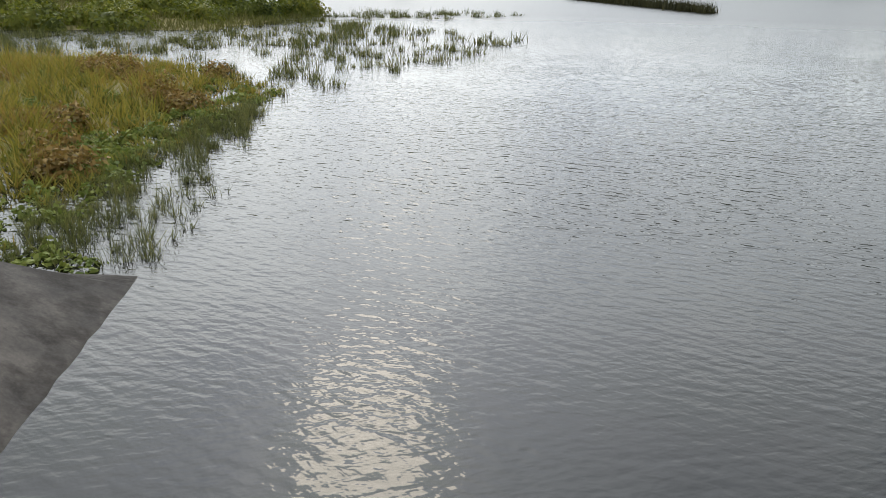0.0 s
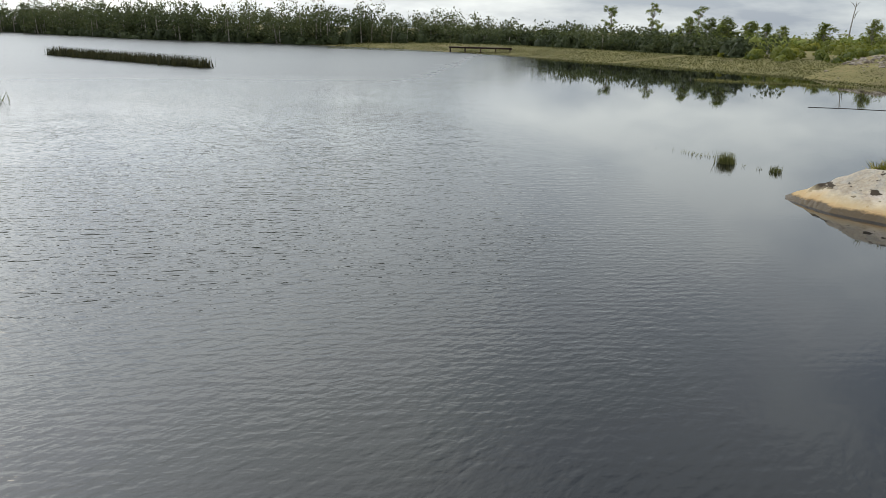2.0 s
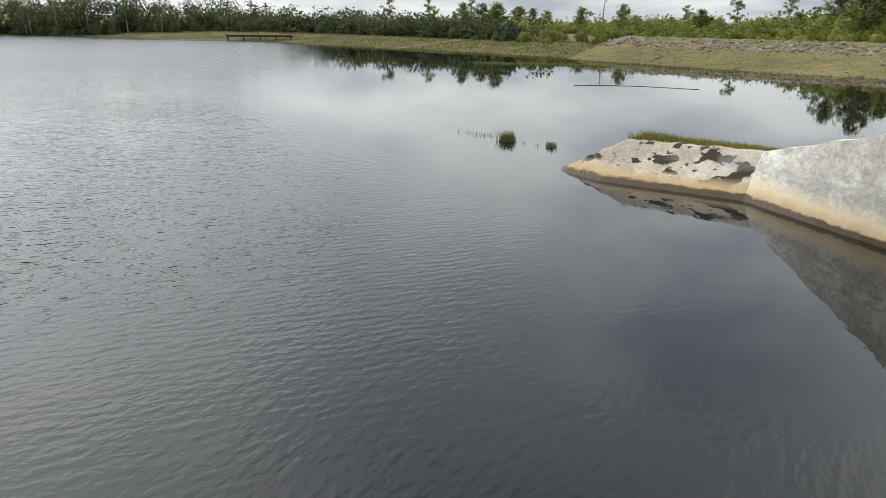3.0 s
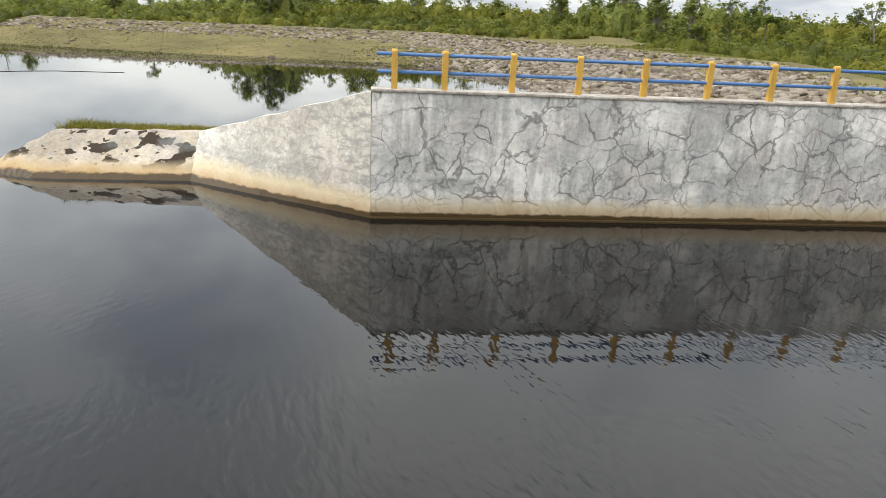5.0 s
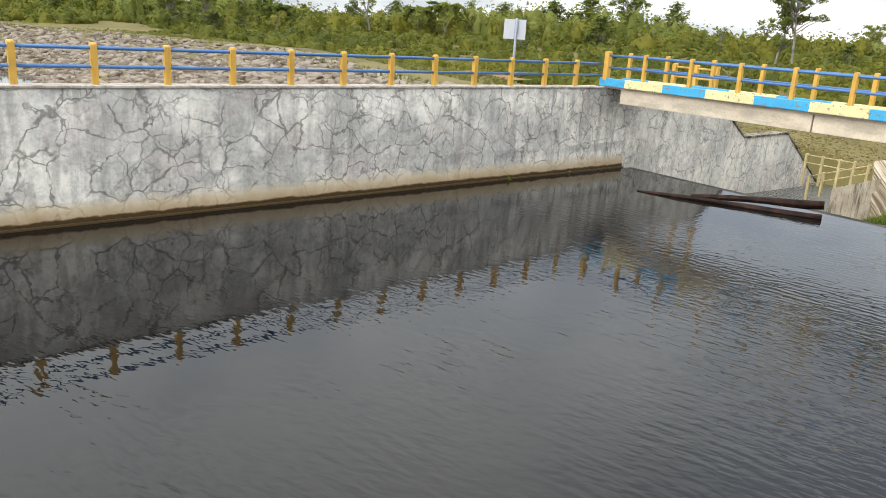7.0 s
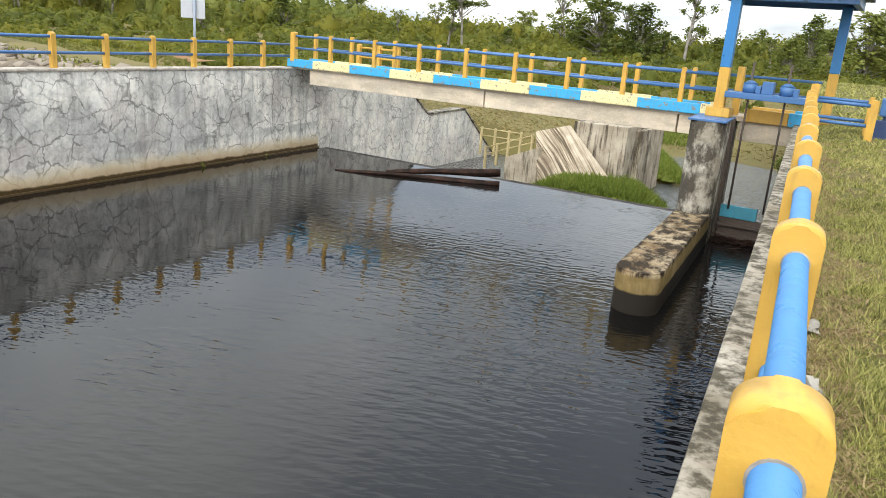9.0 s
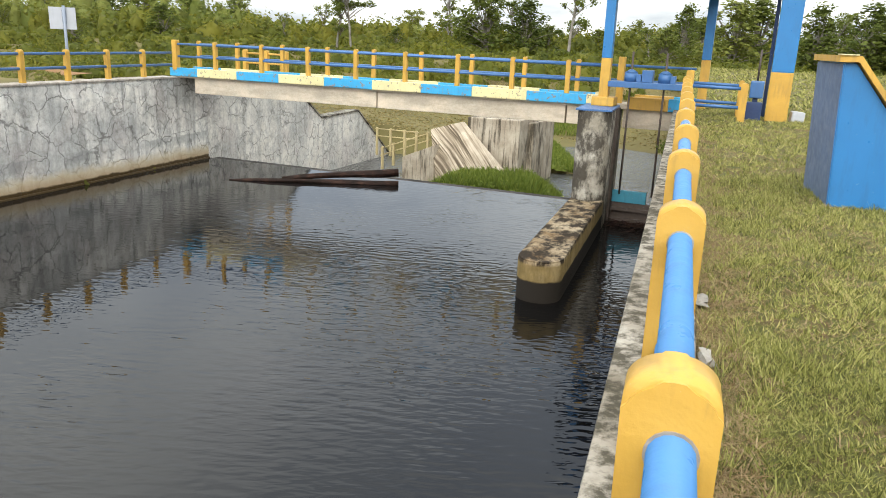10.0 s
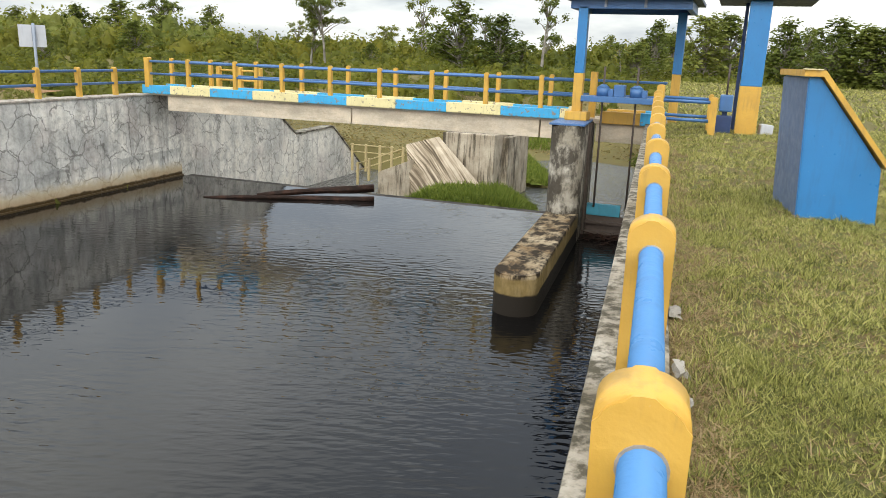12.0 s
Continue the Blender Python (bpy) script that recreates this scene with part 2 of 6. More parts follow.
def concrete(name, a, b, stain=(0.09, 0.08, 0.065), amount=0.6, stretch=(2.5, 2.5, 0.35), wet=None, cover=0.46, algae=0.0):
    M = Mat(name, 0.88)
    M.b.inputs["Specular IOR Level"].default_value = 0.15
    c = M.mix(M.ramp(M.noise(1.4, 5, 0.6), [(0.35, 0.0), (0.65, 1.0)]), a, b)
    s = M.noise(1.5, 6, 0.68, vec=M.scaled(stretch))
    c = M.mix(M.math("MULTIPLY", M.ramp(s, [(cover, 0.0), (cover + 0.14, 1.0)]), amount), c, stain)
    f = M.noise(22.0, 6, 0.7)
    c = M.mix(0.3, c, M.ramp(f, [(0.3, 0.15), (0.7, 0.8)]), "SOFT_LIGHT")
    if algae:
        z = M.math("ADD", M.axis(2), M.math("MULTIPLY", M.math("SUBTRACT", M.noise(3, 4), 0.5), 0.10))
        c = M.mix(M.ramp(z, [(algae - 0.05, 0.85), (algae, 0.0)]), c, M.mix(M.noise(5, 4), (0.06, 0.042, 0.014), (0.22, 0.15, 0.055)))
    if wet:
        z = M.math("ADD", M.axis(2), M.math("MULTIPLY", M.math("SUBTRACT", M.noise(4, 3), 0.5), 0.08))
        c = M.mix(M.ramp(z, [(wet, 1.0), (wet + 0.03, 0.0)]), c, (0.013, 0.010, 0.007))
    M.color(c)
    M.bump(f, 0.4, 0.012)
    return M.m


def leafy(name, cols, through=0.3, wide=0.05, speck=0.62, mid=0.0):
    """Leaves: each one a tone of its own, patches of lighter and darker growth."""
    M = Mat(name, 0.6)
    tone = M.math("ADD", M.math("MULTIPLY", M.island(), speck), M.math("MULTIPLY", M.noise(wide, 3), 0.6))
    if mid:
        tone = M.math("ADD", tone, M.math("MULTIPLY", M.noise(mid, 3), 0.62 - speck))
    tone = M.math("ADD", tone, M.math("MULTIPLY", M.math("SUBTRACT", M.objrand(), 0.5), 0.35))
    n = len(cols)
    c = M.ramp(tone, [(0.18 + 0.74 * i / (n - 1), v) for i, v in enumerate(cols)])
    M.color(c)
    M.b.inputs["Specular IOR Level"].default_value = 0.18
    tr = M.nt.nodes.new("ShaderNodeBsdfTranslucent")
    M.put(tr.inputs[0], c)
    ms = M.nt.nodes.new("ShaderNodeMixShader")
    ms.inputs[0].default_value = through
    M.nt.links.new(M.b.outputs[0], ms.inputs[1]); M.nt.links.new(tr.outputs[0], ms.inputs[2])
    M.nt.links.new(ms.outputs[0], M.nt.nodes["Material Output"].inputs[0])
    return M.m


def water_mat(name, rip=1.0, calm=True, bed=(0.0045, 0.0042, 0.004)):
    """Dark peaty water; wind ripples come and go in broad patches, the lee of the far wall lies smooth."""
    M = Mat(name, 0.012)
    M.color(bed)
    M.b.inputs["IOR"].default_value = 1.333

    def ripples(turn, size, along, across, dist, detail=1.5):
        """Wavelets running across the way they travel: turn is that way, in degrees from x."""
        v = M.node("ShaderNodeMapping", Vector=M.pos(), Rotation=(0, 0, radians(-turn))).outputs[0]
        return M.noise(size, detail, 0.45, vec=M.node("ShaderNodeMapping", Vector=v, Scale=(across, along, 1.0)).outputs[0], dist=dist)

    def train(turn, length, dist):
        """A regular train of wavelets, length metres from crest to crest."""
        v = M.node("ShaderNodeMapping", Vector=M.pos(), Rotation=(0, 0, radians(-turn))).outputs[0]
        n = M.node("ShaderNodeTexWave", Vector=v, Scale=0.314 / length, Distortion=dist, Detail=2.0, Detail_Scale=0.8)
        n.wave_type, n.bands_direction = "BANDS", "X"
        return n.outputs["Fac"]

    w1 = ripples(66, 3.6, 0.55, 1.25, 0.6)
    w2 = ripples(84, 6.4, 0.55, 1.3, 0.6)
    w3 = ripples(50, 12.0, 0.6, 1.3, 0.4, 1.0)
    patch = M.ramp(M.noise(0.085, 3, 0.55, vec=M.scaled((1, 1, 1), (3.0, 11.0, 0))), [(0.36, 0.55), (0.60, 1.0)])
    amp = M.math("MULTIPLY", patch, rip)
    if calm:
        x, y = M.axis(0), M.axis(1)
        wob = M.math("MULTIPLY", M.math("SUBTRACT", M.noise(0.45, 2), 0.5), 2.2)
        # smooth in the lee of the far wall, lightly ruffled mid-channel
        lee = M.ramp(M.math("MULTIPLY_ADD", M.math("ADD", x, wob), 0.1, 1.7), [(0.50, 0.03), (0.62, 0.05), (0.74, 0.14), (0.88, 0.12), (1.0, 0.58)])
        # livelier where the flow nears the weir, broken finest under the bridge
        rush = M.ramp(M.math("MULTIPLY_ADD", M.math("ADD", y, M.math("MULTIPLY", wob, 0.4)), 0.05, 0.0), [(0.50, 0.0), (0.58, 0.20), (0.67, 0.34), (0.75, 0.29), (0.81, 0.10), (1.0, 0.06)])
        rush = M.math("MULTIPLY", rush, M.ramp(M.math("MULTIPLY_ADD", x, 0.1, 1.7), [(0.16, 0.12), (0.50, 1.0)]))
        lee = M.math("MAXIMUM", M.math("MULTIPLY", lee, M.ramp(M.noise(0.30, 2, 0.5), [(0.40, 0.4), (0.60, 1.0)])), rush)
        lee = M.math("MULTIPLY", lee, M.ramp(M.math("MULTIPLY", y, 0.05), [(0.38, 1.0), (0.54, 0.8)]))
        open_ = M.ramp(M.math("MULTIPLY_ADD", y, -0.05, 0.2), [(0.28, 0.0), (0.75, 1.0)])
        side = M.math("SUBTRACT", x, M.math("MULTIPLY", y, 0.55))
        west = M.ramp(M.math("MULTIPLY_ADD", side, 0.05, 1.0), [(0.52, 0.03), (0.85, 1.0)])
        rng2 = M.math("ADD", M.math("SQRT", M.math("ADD", M.math("MULTIPLY", x, x), M.math("MULTIPLY", y, y))), M.math("MULTIPLY", wob, 1.6))
        west = M.math("MULTIPLY", west, M.ramp(M.math("MULTIPLY", rng2, 0.02), [(0.20, 0.64), (0.55, 0.36), (0.9, 0.26)]))
        amp = M.mix(open_, lee, M.math("MULTIPLY", amp, west))
        # far off the wavelets are too fine to see one by one and only dull the mirror
        far = M.ramp(M.math("MULTIPLY", rng2, 0.01), [(0.22, 0.0), (0.65, 1.0)])
        lakeward = M.ramp(M.math("MULTIPLY_ADD", M.math("ADD", M.math("SUBTRACT", x, M.math("MULTIPLY", y, 0.9)), M.math("MULTIPLY", wob, 3.0)), 0.02, 0.1), [(0.02, 0.0), (0.40, 1.0)])
        M.put(M.b.inputs["Roughness"], M.math("MULTIPLY_ADD", M.math("MULTIPLY", far, lakeward), 0.30, 0.012))
    h = M.math("ADD", M.math("ADD", M.math("MULTIPLY", w1, 0.75), M.math("MULTIPLY", w2, 0.5)), M.math("MULTIPLY", w3, 0.30))
    h = M.math("ADD", h, M.math("MULTIPLY", train(60, 0.21, 5.0), 0.13))
    if calm:
        # in the channel the wavelets lie long and level across it
        c1, c2 = ripples(98, 5.6, 0.36, 1.2, 0.3, 1.0), ripples(112, 11.0, 0.42, 1.2, 0.3, 1.0)
        h = M.mix(open_, M.math("ADD", M.math("ADD", M.math("MULTIPLY", c1, 0.42), M.math("MULTIPLY", c2, 0.28)), M.math("MULTIPLY", train(106, 0.20, 5.5), 0.06)), h)
    h = M.math("MULTIPLY", h, amp)
    M.bump(h, 1.0, 0.055)
    return M.m


MAT_WALL = plaster("cracked_cement_render", (0.785, 0.745, 0.675), (0.46, 0.445, 0.415), streak=0.55, crack=0.85)
MAT_WING = plaster("pale_rough_render", (0.60, 0.555, 0.48), (0.42, 0.385, 0.33), crack=0.3, streak=0.2, brushed=0.75, tide_z=0.38)
MAT_TIP = plaster("flaking_render", (0.445, 0.375, 0.29), (0.31, 0.25, 0.185), flakes=True, crack=0.3, streak=0.3, tide_z=0.20)
MAT_WALL_DRY = plaster("weathered_cement_render", (0.72, 0.67, 0.59), (0.50, 0.475, 0.43), crack=0.7, streak=0.4, tidal=False)
MAT_SLAB = concrete("dark_damp_concrete", (0.088, 0.076, 0.066), (0.045, 0.040, 0.036), (0.022, 0.018, 0.015), 0.75, (0.9, 0.9, 0.9))
MAT_COPING = concrete("worn_coping", (0.42, 0.39, 0.34), (0.30, 0.27, 0.23), (0.10, 0.085, 0.06), 0.7, (2, 2, 2))
MAT_NEAR = concrete("mossy_speckled_concrete", (0.40, 0.355, 0.29), (0.20, 0.165, 0.12), (0.05, 0.042, 0.026), 0.9, (5.5, 5.5, 5.5), cover=0.43)
MAT_CAP = concrete("pale_coping", (0.50, 0.45, 0.39), (0.34, 0.29, 0.24), (0.12, 0.10, 0.08), 0.5, (3, 3, 3))
MAT_BEAM = concrete("bare_beam_concrete", (0.62, 0.52, 0.40), (0.46, 0.40, 0.32), (0.22, 0.18, 0.135), 0.35, (0.6, 2, 2))
MAT_PIER = concrete("mossy_pier_concrete", (0.36, 0.33, 0.275), (0.16, 0.135, 0.10), (0.035, 0.028, 0.02), 0.92, (1.7, 1.7, 1.1), cover=0.42)
MAT_NOSE = concrete("algae_streaked_concrete", (0.40, 0.325, 0.22), (0.15, 0.088, 0.038), (0.026, 0.018, 0.011), 1.0, (3.2, 2.0, 1.2), wet=0.34, cover=0.41, algae=0.66)
MAT_CHUTE = concrete("rain_streaked_concrete", (0.48, 0.415, 0.325), (0.31, 0.255, 0.19), (0.05, 0.04, 0.028), 0.9, (4.4, 0.9, 0.35), cover=0.485)
M_ = Mat("slanting_streaked_concrete", 0.9)
_v = M_.node("ShaderNodeMapping", Vector=M_.pos(), Rotation=(0, radians(-38), 0)).outputs[0]
_v = M_.node("ShaderNodeMapping", Vector=_v, Scale=(0.16, 0.4, 9.0)).outputs[0]
_c = M_.ramp(M_.noise(1.3, 4, 0.6, vec=_v), [(0.40, (0.50, 0.42, 0.32)), (0.51, (0.32, 0.255, 0.18)), (0.60, (0.09, 0.068, 0.045))])
M_.color(M_.mix(M_.ramp(M_.noise(1.1, 4), [(0.4, 0.0), (0.7, 0.6)]), _c, (0.12, 0.09, 0.06)))
M_.b.inputs["Specular IOR Level"].default_value = 0.15
M_.bump(M_.noise(14, 5, 0.7), 0.5, 0.02)
MAT_APRON = M_.m
MAT_YELLOW = paint("yellow_paint", (0.57, 0.32, 0.052), 0.5, 0.45)
MAT_PIPE = paint("light_blue_pipe_paint", (0.048, 0.195, 0.43), 0.33, 0.3)
MAT_RAIL = paint("blue_rail_paint", (0.04, 0.125, 0.29), 0.4)
MAT_BLUE = paint("strong_blue_paint", (0.012, 0.165, 0.40), 0.36, 0.28, lumps=0.35)
# greyer copy of the blue: weathering plus shade and sky sheen painted in
MAT_SHADED_BLUE = paint("weathered_shaded_blue_paint", (0.105, 0.155, 0.25), 0.55, 0.4, lumps=0.35)
MAT_NAVY = paint("dark_blue_paint", (0.012, 0.034, 0.105), 0.5)
MAT_CYAN = paint("bright_blue_curb_paint", (0.02, 0.33, 0.60), 0.5, 0.35, (0.20, 0.19, 0.17), 0.57, 9.0)
MAT_CREAM = paint("cream_curb_paint", (0.68, 0.59, 0.31), 0.55, 0.3, (0.24, 0.20, 0.15), 0.59, 9.0)
MAT_OCHRE = paint("weathered_ochre_paint", (0.46, 0.36, 0.18), 0.6, 0.45, (0.3, 0.26, 0.2))
MAT_WHITE = paint("white_sheet", (0.42, 0.43, 0.46), 0.45, 0.2)
MAT_STEEL = paint("grey_pole", (0.22, 0.25, 0.30), 0.4)
MAT_TEAL = paint("teal_gate_steel", (0.03, 0.22, 0.30), 0.5, 0.4)
MAT_RUST = paint("dark_rusty_iron", (0.07, 0.05, 0.04), 0.7)
MAT_WATER = water_mat("lake_water")
MAT_RUN = water_mat("running_water", 1.4, False, (0.05, 0.05, 0.046))


def simple_noise(name, cols, scale, rough=0.9, bump=0.5, dist=0.03, isl=0.0):
    M = Mat(name, rough)
    M.b.inputs["Specular IOR Level"].default_value = 0.15
    t = M.noise(scale, 6, 0.62)
    if isl:
        t = M.math("ADD", M.math("MULTIPLY", t, 1 - isl), M.math("MULTIPLY", M.math("ADD", M.math("MULTIPLY", M.island(), 0.5), M.math("MULTIPLY", M.objrand(), 0.5)), isl))
    n = len(cols)
    M.color(M.ramp(t, [(0.25 + 0.5 * i / (n - 1), c) for i, c in enumerate(cols)]))
    M.bump(M.noise(scale * 9, 5, 0.7), bump, dist)
    return M.m


MAT_STONE = simple_noise("quarry_stone", [(0.022, 0.016, 0.012), (0.082, 0.060, 0.043), (0.145, 0.115, 0.088), (0.24, 0.20, 0.16)], 0.9, isl=0.85)
MAT_EARTH = simple_noise("grassy_earth", [(0.084, 0.064, 0.027), (0.126, 0.105, 0.038), (0.185, 0.140, 0.060)], 0.16)
MAT_LAWN = simple_noise("lawn_thatch", [(0.070, 0.045, 0.020), (0.15, 0.11, 0.048), (0.11, 0.115, 0.036), (0.20, 0.16, 0.075)], 9.0, bump=0.8)
MAT_SOIL = simple_noise("orange_soil", [(0.16, 0.085, 0.04), (0.23, 0.125, 0.06), (0.28, 0.17, 0.09)], 1.3)
MAT_WOOD = simple_noise("wet_log", [(0.008, 0.005, 0.003), (0.020, 0.010, 0.007), (0.060, 0.028, 0.018)], 4.0, 0.7)
MAT_BARK = simple_noise("pale_bark", [(0.10, 0.085, 0.065), (0.20, 0.18, 0.15), (0.30, 0.27, 0.23)], 1.5)
MAT_LEAF = leafy("tree_leaves", [(0.030, 0.044, 0.010), (0.080, 0.105, 0.020), (0.15, 0.175, 0.036), (0.22, 0.23, 0.055)], 0.45, speck=0.30, mid=0.7)
MAT_SCRUB = leafy("scrub_leaves", [(0.014, 0.024, 0.005), (0.042, 0.058, 0.009), (0.105, 0.116, 0.014), (0.20, 0.185, 0.024)], 0.4, speck=0.26, mid=0.55)
MAT_FAR = leafy("far_forest_leaves", [(0.026, 0.034, 0.014), (0.050, 0.062, 0.024), (0.088, 0.098, 0.036)], 0.4, speck=0.36, mid=0.5)
MAT_BLADE = leafy("lawn_blades", [(0.085, 0.088, 0.025), (0.235, 0.24, 0.064), (0.42, 0.395, 0.13), (0.57, 0.45, 0.23)], 0.35, 1.1)
MAT_STRAW = leafy("dead_grass", [(0.10, 0.06, 0.028), (0.22, 0.145, 0.068), (0.36, 0.26, 0.14)], 0.25, 2.0)
MAT_REED = leafy("reed_blades", [(0.050, 0.058, 0.018), (0.115, 0.118, 0.034), (0.20, 0.175, 0.062)], 0.35, 0.5)
MAT_SEDGE = leafy("dark_sedge", [(0.014, 0.017, 0.008), (0.030, 0.031, 0.013), (0.058, 0.052, 0.020)], 0.2, 0.5)
MAT_MARSH = leafy("marsh_grass", [(0.06, 0.068, 0.013), (0.16, 0.15, 0.024), (0.28, 0.225, 0.038), (0.24, 0.13, 0.036)], 0.35, 0.22)
MAT_RUSTY = leafy("rusty_marsh_leaves", [(0.06, 0.045, 0.014), (0.13, 0.085, 0.022), (0.21, 0.12, 0.035), (0.24, 0.17, 0.05)], 0.35, 0.5)
MAT_TURF = leafy("olive_turf", [(0.072, 0.074, 0.020), (0.105, 0.102, 0.028), (0.14, 0.126, 0.040), (0.19, 0.142, 0.06)], 0.3, 0.12, speck=0.25)
MAT_FIELD = leafy("field_grass", [(0.125, 0.10, 0.036), (0.18, 0.142, 0.05), (0.225, 0.17, 0.066), (0.27, 0.20, 0.085)], 0.3, 0.12, speck=0.3)
MAT_CREST = leafy("verge_grass", [(0.11, 0.115, 0.028), (0.18, 0.175, 0.045), (0.25, 0.225, 0.075)], 0.3, 0.2, speck=0.3)
MAT_STREAM = leafy("stream_grass", [(0.07, 0.10, 0.016), (0.14, 0.185, 0.028), (0.22, 0.25, 0.05)], 0.4, 0.4)
MAT_LUSH = leafy("lush_grass", [(0.05, 0.076, 0.014), (0.105, 0.135, 0.024), (0.175, 0.19, 0.040)], 0.35, 0.5)


# ---------------------------------------------------------------- building helpers
def part(name, bm, material, parent=None, label=""):
    me = bpy.data.meshes.new(name)
    bmesh.ops.recalc_face_normals(bm, faces=bm.faces)
    bm.to_mesh(me)
    bm.free()
    me.materials.append(material)
    ob = new(name, me)
    if parent is not None:
        ob.parent = parent
    if label:
        tagged(ob, label)
    return ob


def again(src, parent, m):
    """One more object on the mesh of src."""
    ob = new(src.name.split(".")[0], src.data)
    ob.parent = parent
    ob.matrix_basis = m
    return ob


def thing(name, label, category, group="", at=(0, 0, 0), rz=0.0, kind=""):
    ob = new(name)
    ob.matrix_basis = pose(*at, 0, 0, rz)
    return tagged(ob, label, category, group, kind)


def block(bm, lo, hi, bevel=0.0):
    """A box between two corners, with worn edges."""
    g = bmesh.ops.create_cube(bm, size=1.0)
    vs = g["verts"]
    c = [(a + b) / 2 for a, b in zip(lo, hi)]
    s = [abs(b - a) for a, b in zip(lo, hi)]
    bmesh.ops.scale(bm, vec=s, verts=vs)
    bmesh.ops.translate(bm, vec=c, verts=vs)
    if bevel:
        es = list({e for v in vs for e in v.link_edges})
        bmesh.ops.bevel(bm, geom=es, offset=bevel, segments=2, affect="EDGES", profile=0.6)
    return vs


def boxed(lo, hi, bevel=0.0):
    bm = bmesh.new()
    block(bm, lo, hi, bevel)
    return bm


def tube(bm, a, b, ra, rb=None, n=12, cap=True):
    """A round bar from a to b."""
    a, b = Vector(a), Vector(b)
    d = b - a
    g = bmesh.ops.create_cone(bm, cap_ends=cap, segments=n, radius1=ra, radius2=ra if rb is None else rb, depth=d.length)
    rot = d.to_track_quat("Z", "Y").to_matrix().to_4x4()
    bmesh.ops.transform(bm, matrix=Matrix.Translation((a + b) / 2) @ rot, verts=g["verts"])
    for v in g["verts"]:
        for f in v.link_faces:
            f.smooth = len(f.verts) == 4
    return g["verts"]


def tubed(a, b, ra, rb=None, n=12):
    bm = bmesh.new()
    tube(bm, a, b, ra, rb, n)
    return bm


def extruded(profile, axis, lo, hi, bevel=0.0):
    """A profile of (u, v) pairs pushed along x or y."""
    bm = bmesh.new()
    mk = (lambda u, v, w: (w, u, v)) if axis == "x" else (lambda u, v, w: (u, w, v))
    va = [bm.verts.new(mk(u, v, lo)) for u, v in profile]
    vb = [bm.verts.new(mk(u, v, hi)) for u, v in profile]
    n = len(profile)
    bm.faces.new(va)
    bm.faces.new(list(reversed(vb)))
    for i in range(n):
        bm.faces.new((va[i], vb[i], vb[(i + 1) % n], va[(i + 1) % n]))
    if bevel:
        bmesh.ops.bevel(bm, geom=list(bm.edges), offset=bevel, segments=2, affect="EDGES")
    return bm


def np_mesh(name, verts, faces, material, label="", category="", kind="stuff", parent=None):
    """One mesh from arrays: verts (n, 3) and faces (m, k)."""
    me = bpy.data.meshes.new(name)
    m, k = faces.shape
    me.vertices.add(len(verts))
    me.vertices.foreach_set("co", np.ascontiguousarray(verts, dtype=np.float32).ravel())
    me.loops.add(m * k)
    me.loops.foreach_set("vertex_index", np.ascontiguousarray(faces, dtype=np.int32).ravel())
    me.polygons.add(m)
    me.polygons.foreach_set("loop_start", np.arange(0, m * k, k, dtype=np.int32))
    me.update(calc_edges=True)
    me.materials.append(material)
    ob = new(name, me)
    if parent is not None:
        ob.parent = parent
        if kind == "stuff":
            tagged(ob, label, kind=kind)
        return ob
    return tagged(ob, label, category, kind=kind)


RNG = np.random.default_rng(7)


def cards(centres, size, rng, flat=0.35, long=1.5, out=None):
    """A leaf-shaped four-cornered blade at each centre, turned at random; flat leans them towards level, out turns their faces that way."""
    n = len(centres)
    if out is not None:
        d = out / (np.linalg.norm(out, axis=1, keepdims=True) + 1e-9) + (0, 0, 0.25) + rng.normal(0, 0.62, (n, 3))
        d /= np.linalg.norm(d, axis=1, keepdims=True)
        u = np.cross(d, rng.normal(size=(n, 3))); u /= np.linalg.norm(u, axis=1, keepdims=True) + 1e-9
        v = np.cross(d, u)
        s = (size * rng.uniform(0.6, 1.4, n))[:, None]
        u, v, b = u * s * 0.5 * long, v * s * 0.5, -d * s * 0.15
        p = np.stack([centres - u + b, centres - v * 0.9, centres + u + b, centres + v * 0.9], 1).reshape(-1, 3)
        return p, np.arange(4 * n).reshape(-1, 4)
    u = rng.normal(size=(n, 3)); u[:, 2] *= flat
    u /= np.linalg.norm(u, axis=1, keepdims=True)
    w = rng.normal(size=(n, 3))
    v = np.cross(u, w); v /= np.linalg.norm(v, axis=1, keepdims=True) + 1e-9
    s = (size * rng.uniform(0.6, 1.4, n))[:, None]
    u, v = u * s * 0.5 * long, v * s * 0.5
    bend = np.cross(u, v); bend /= np.linalg.norm(bend, axis=1, keepdims=True) + 1e-9
    bend = bend * s * 0.18
    p = np.stack([centres - u, centres - v * 0.9 + bend, centres + u, centres + v * 0.9 + bend], 1).reshape(-1, 3)
    return p, np.arange(4 * n).reshape(-1, 4)


def blades(base, height, width, rng, lean=0.35):
    """Upright grass blades: bent three-cornered slips."""
    n = len(base)
    a = rng.uniform(0, 2 * np.pi, n)
    side = np.stack([np.cos(a), np.sin(a), np.zeros(n)], 1) * (width * rng.uniform(0.6, 1.3, n))[:, None] * 0.5
    h = height * rng.uniform(0.55, 1.25, n)
    b = rng.uniform(0, 2 * np.pi, n)
    l = rng.uniform(0.05, 1, n) * lean * h
    tip = base + np.stack([np.cos(b) * l, np.sin(b) * l, h], 1)
    p = np.stack([base - side, base + side, tip], 1).reshape(-1, 3)
    return p, np.arange(3 * n).reshape(-1, 3)


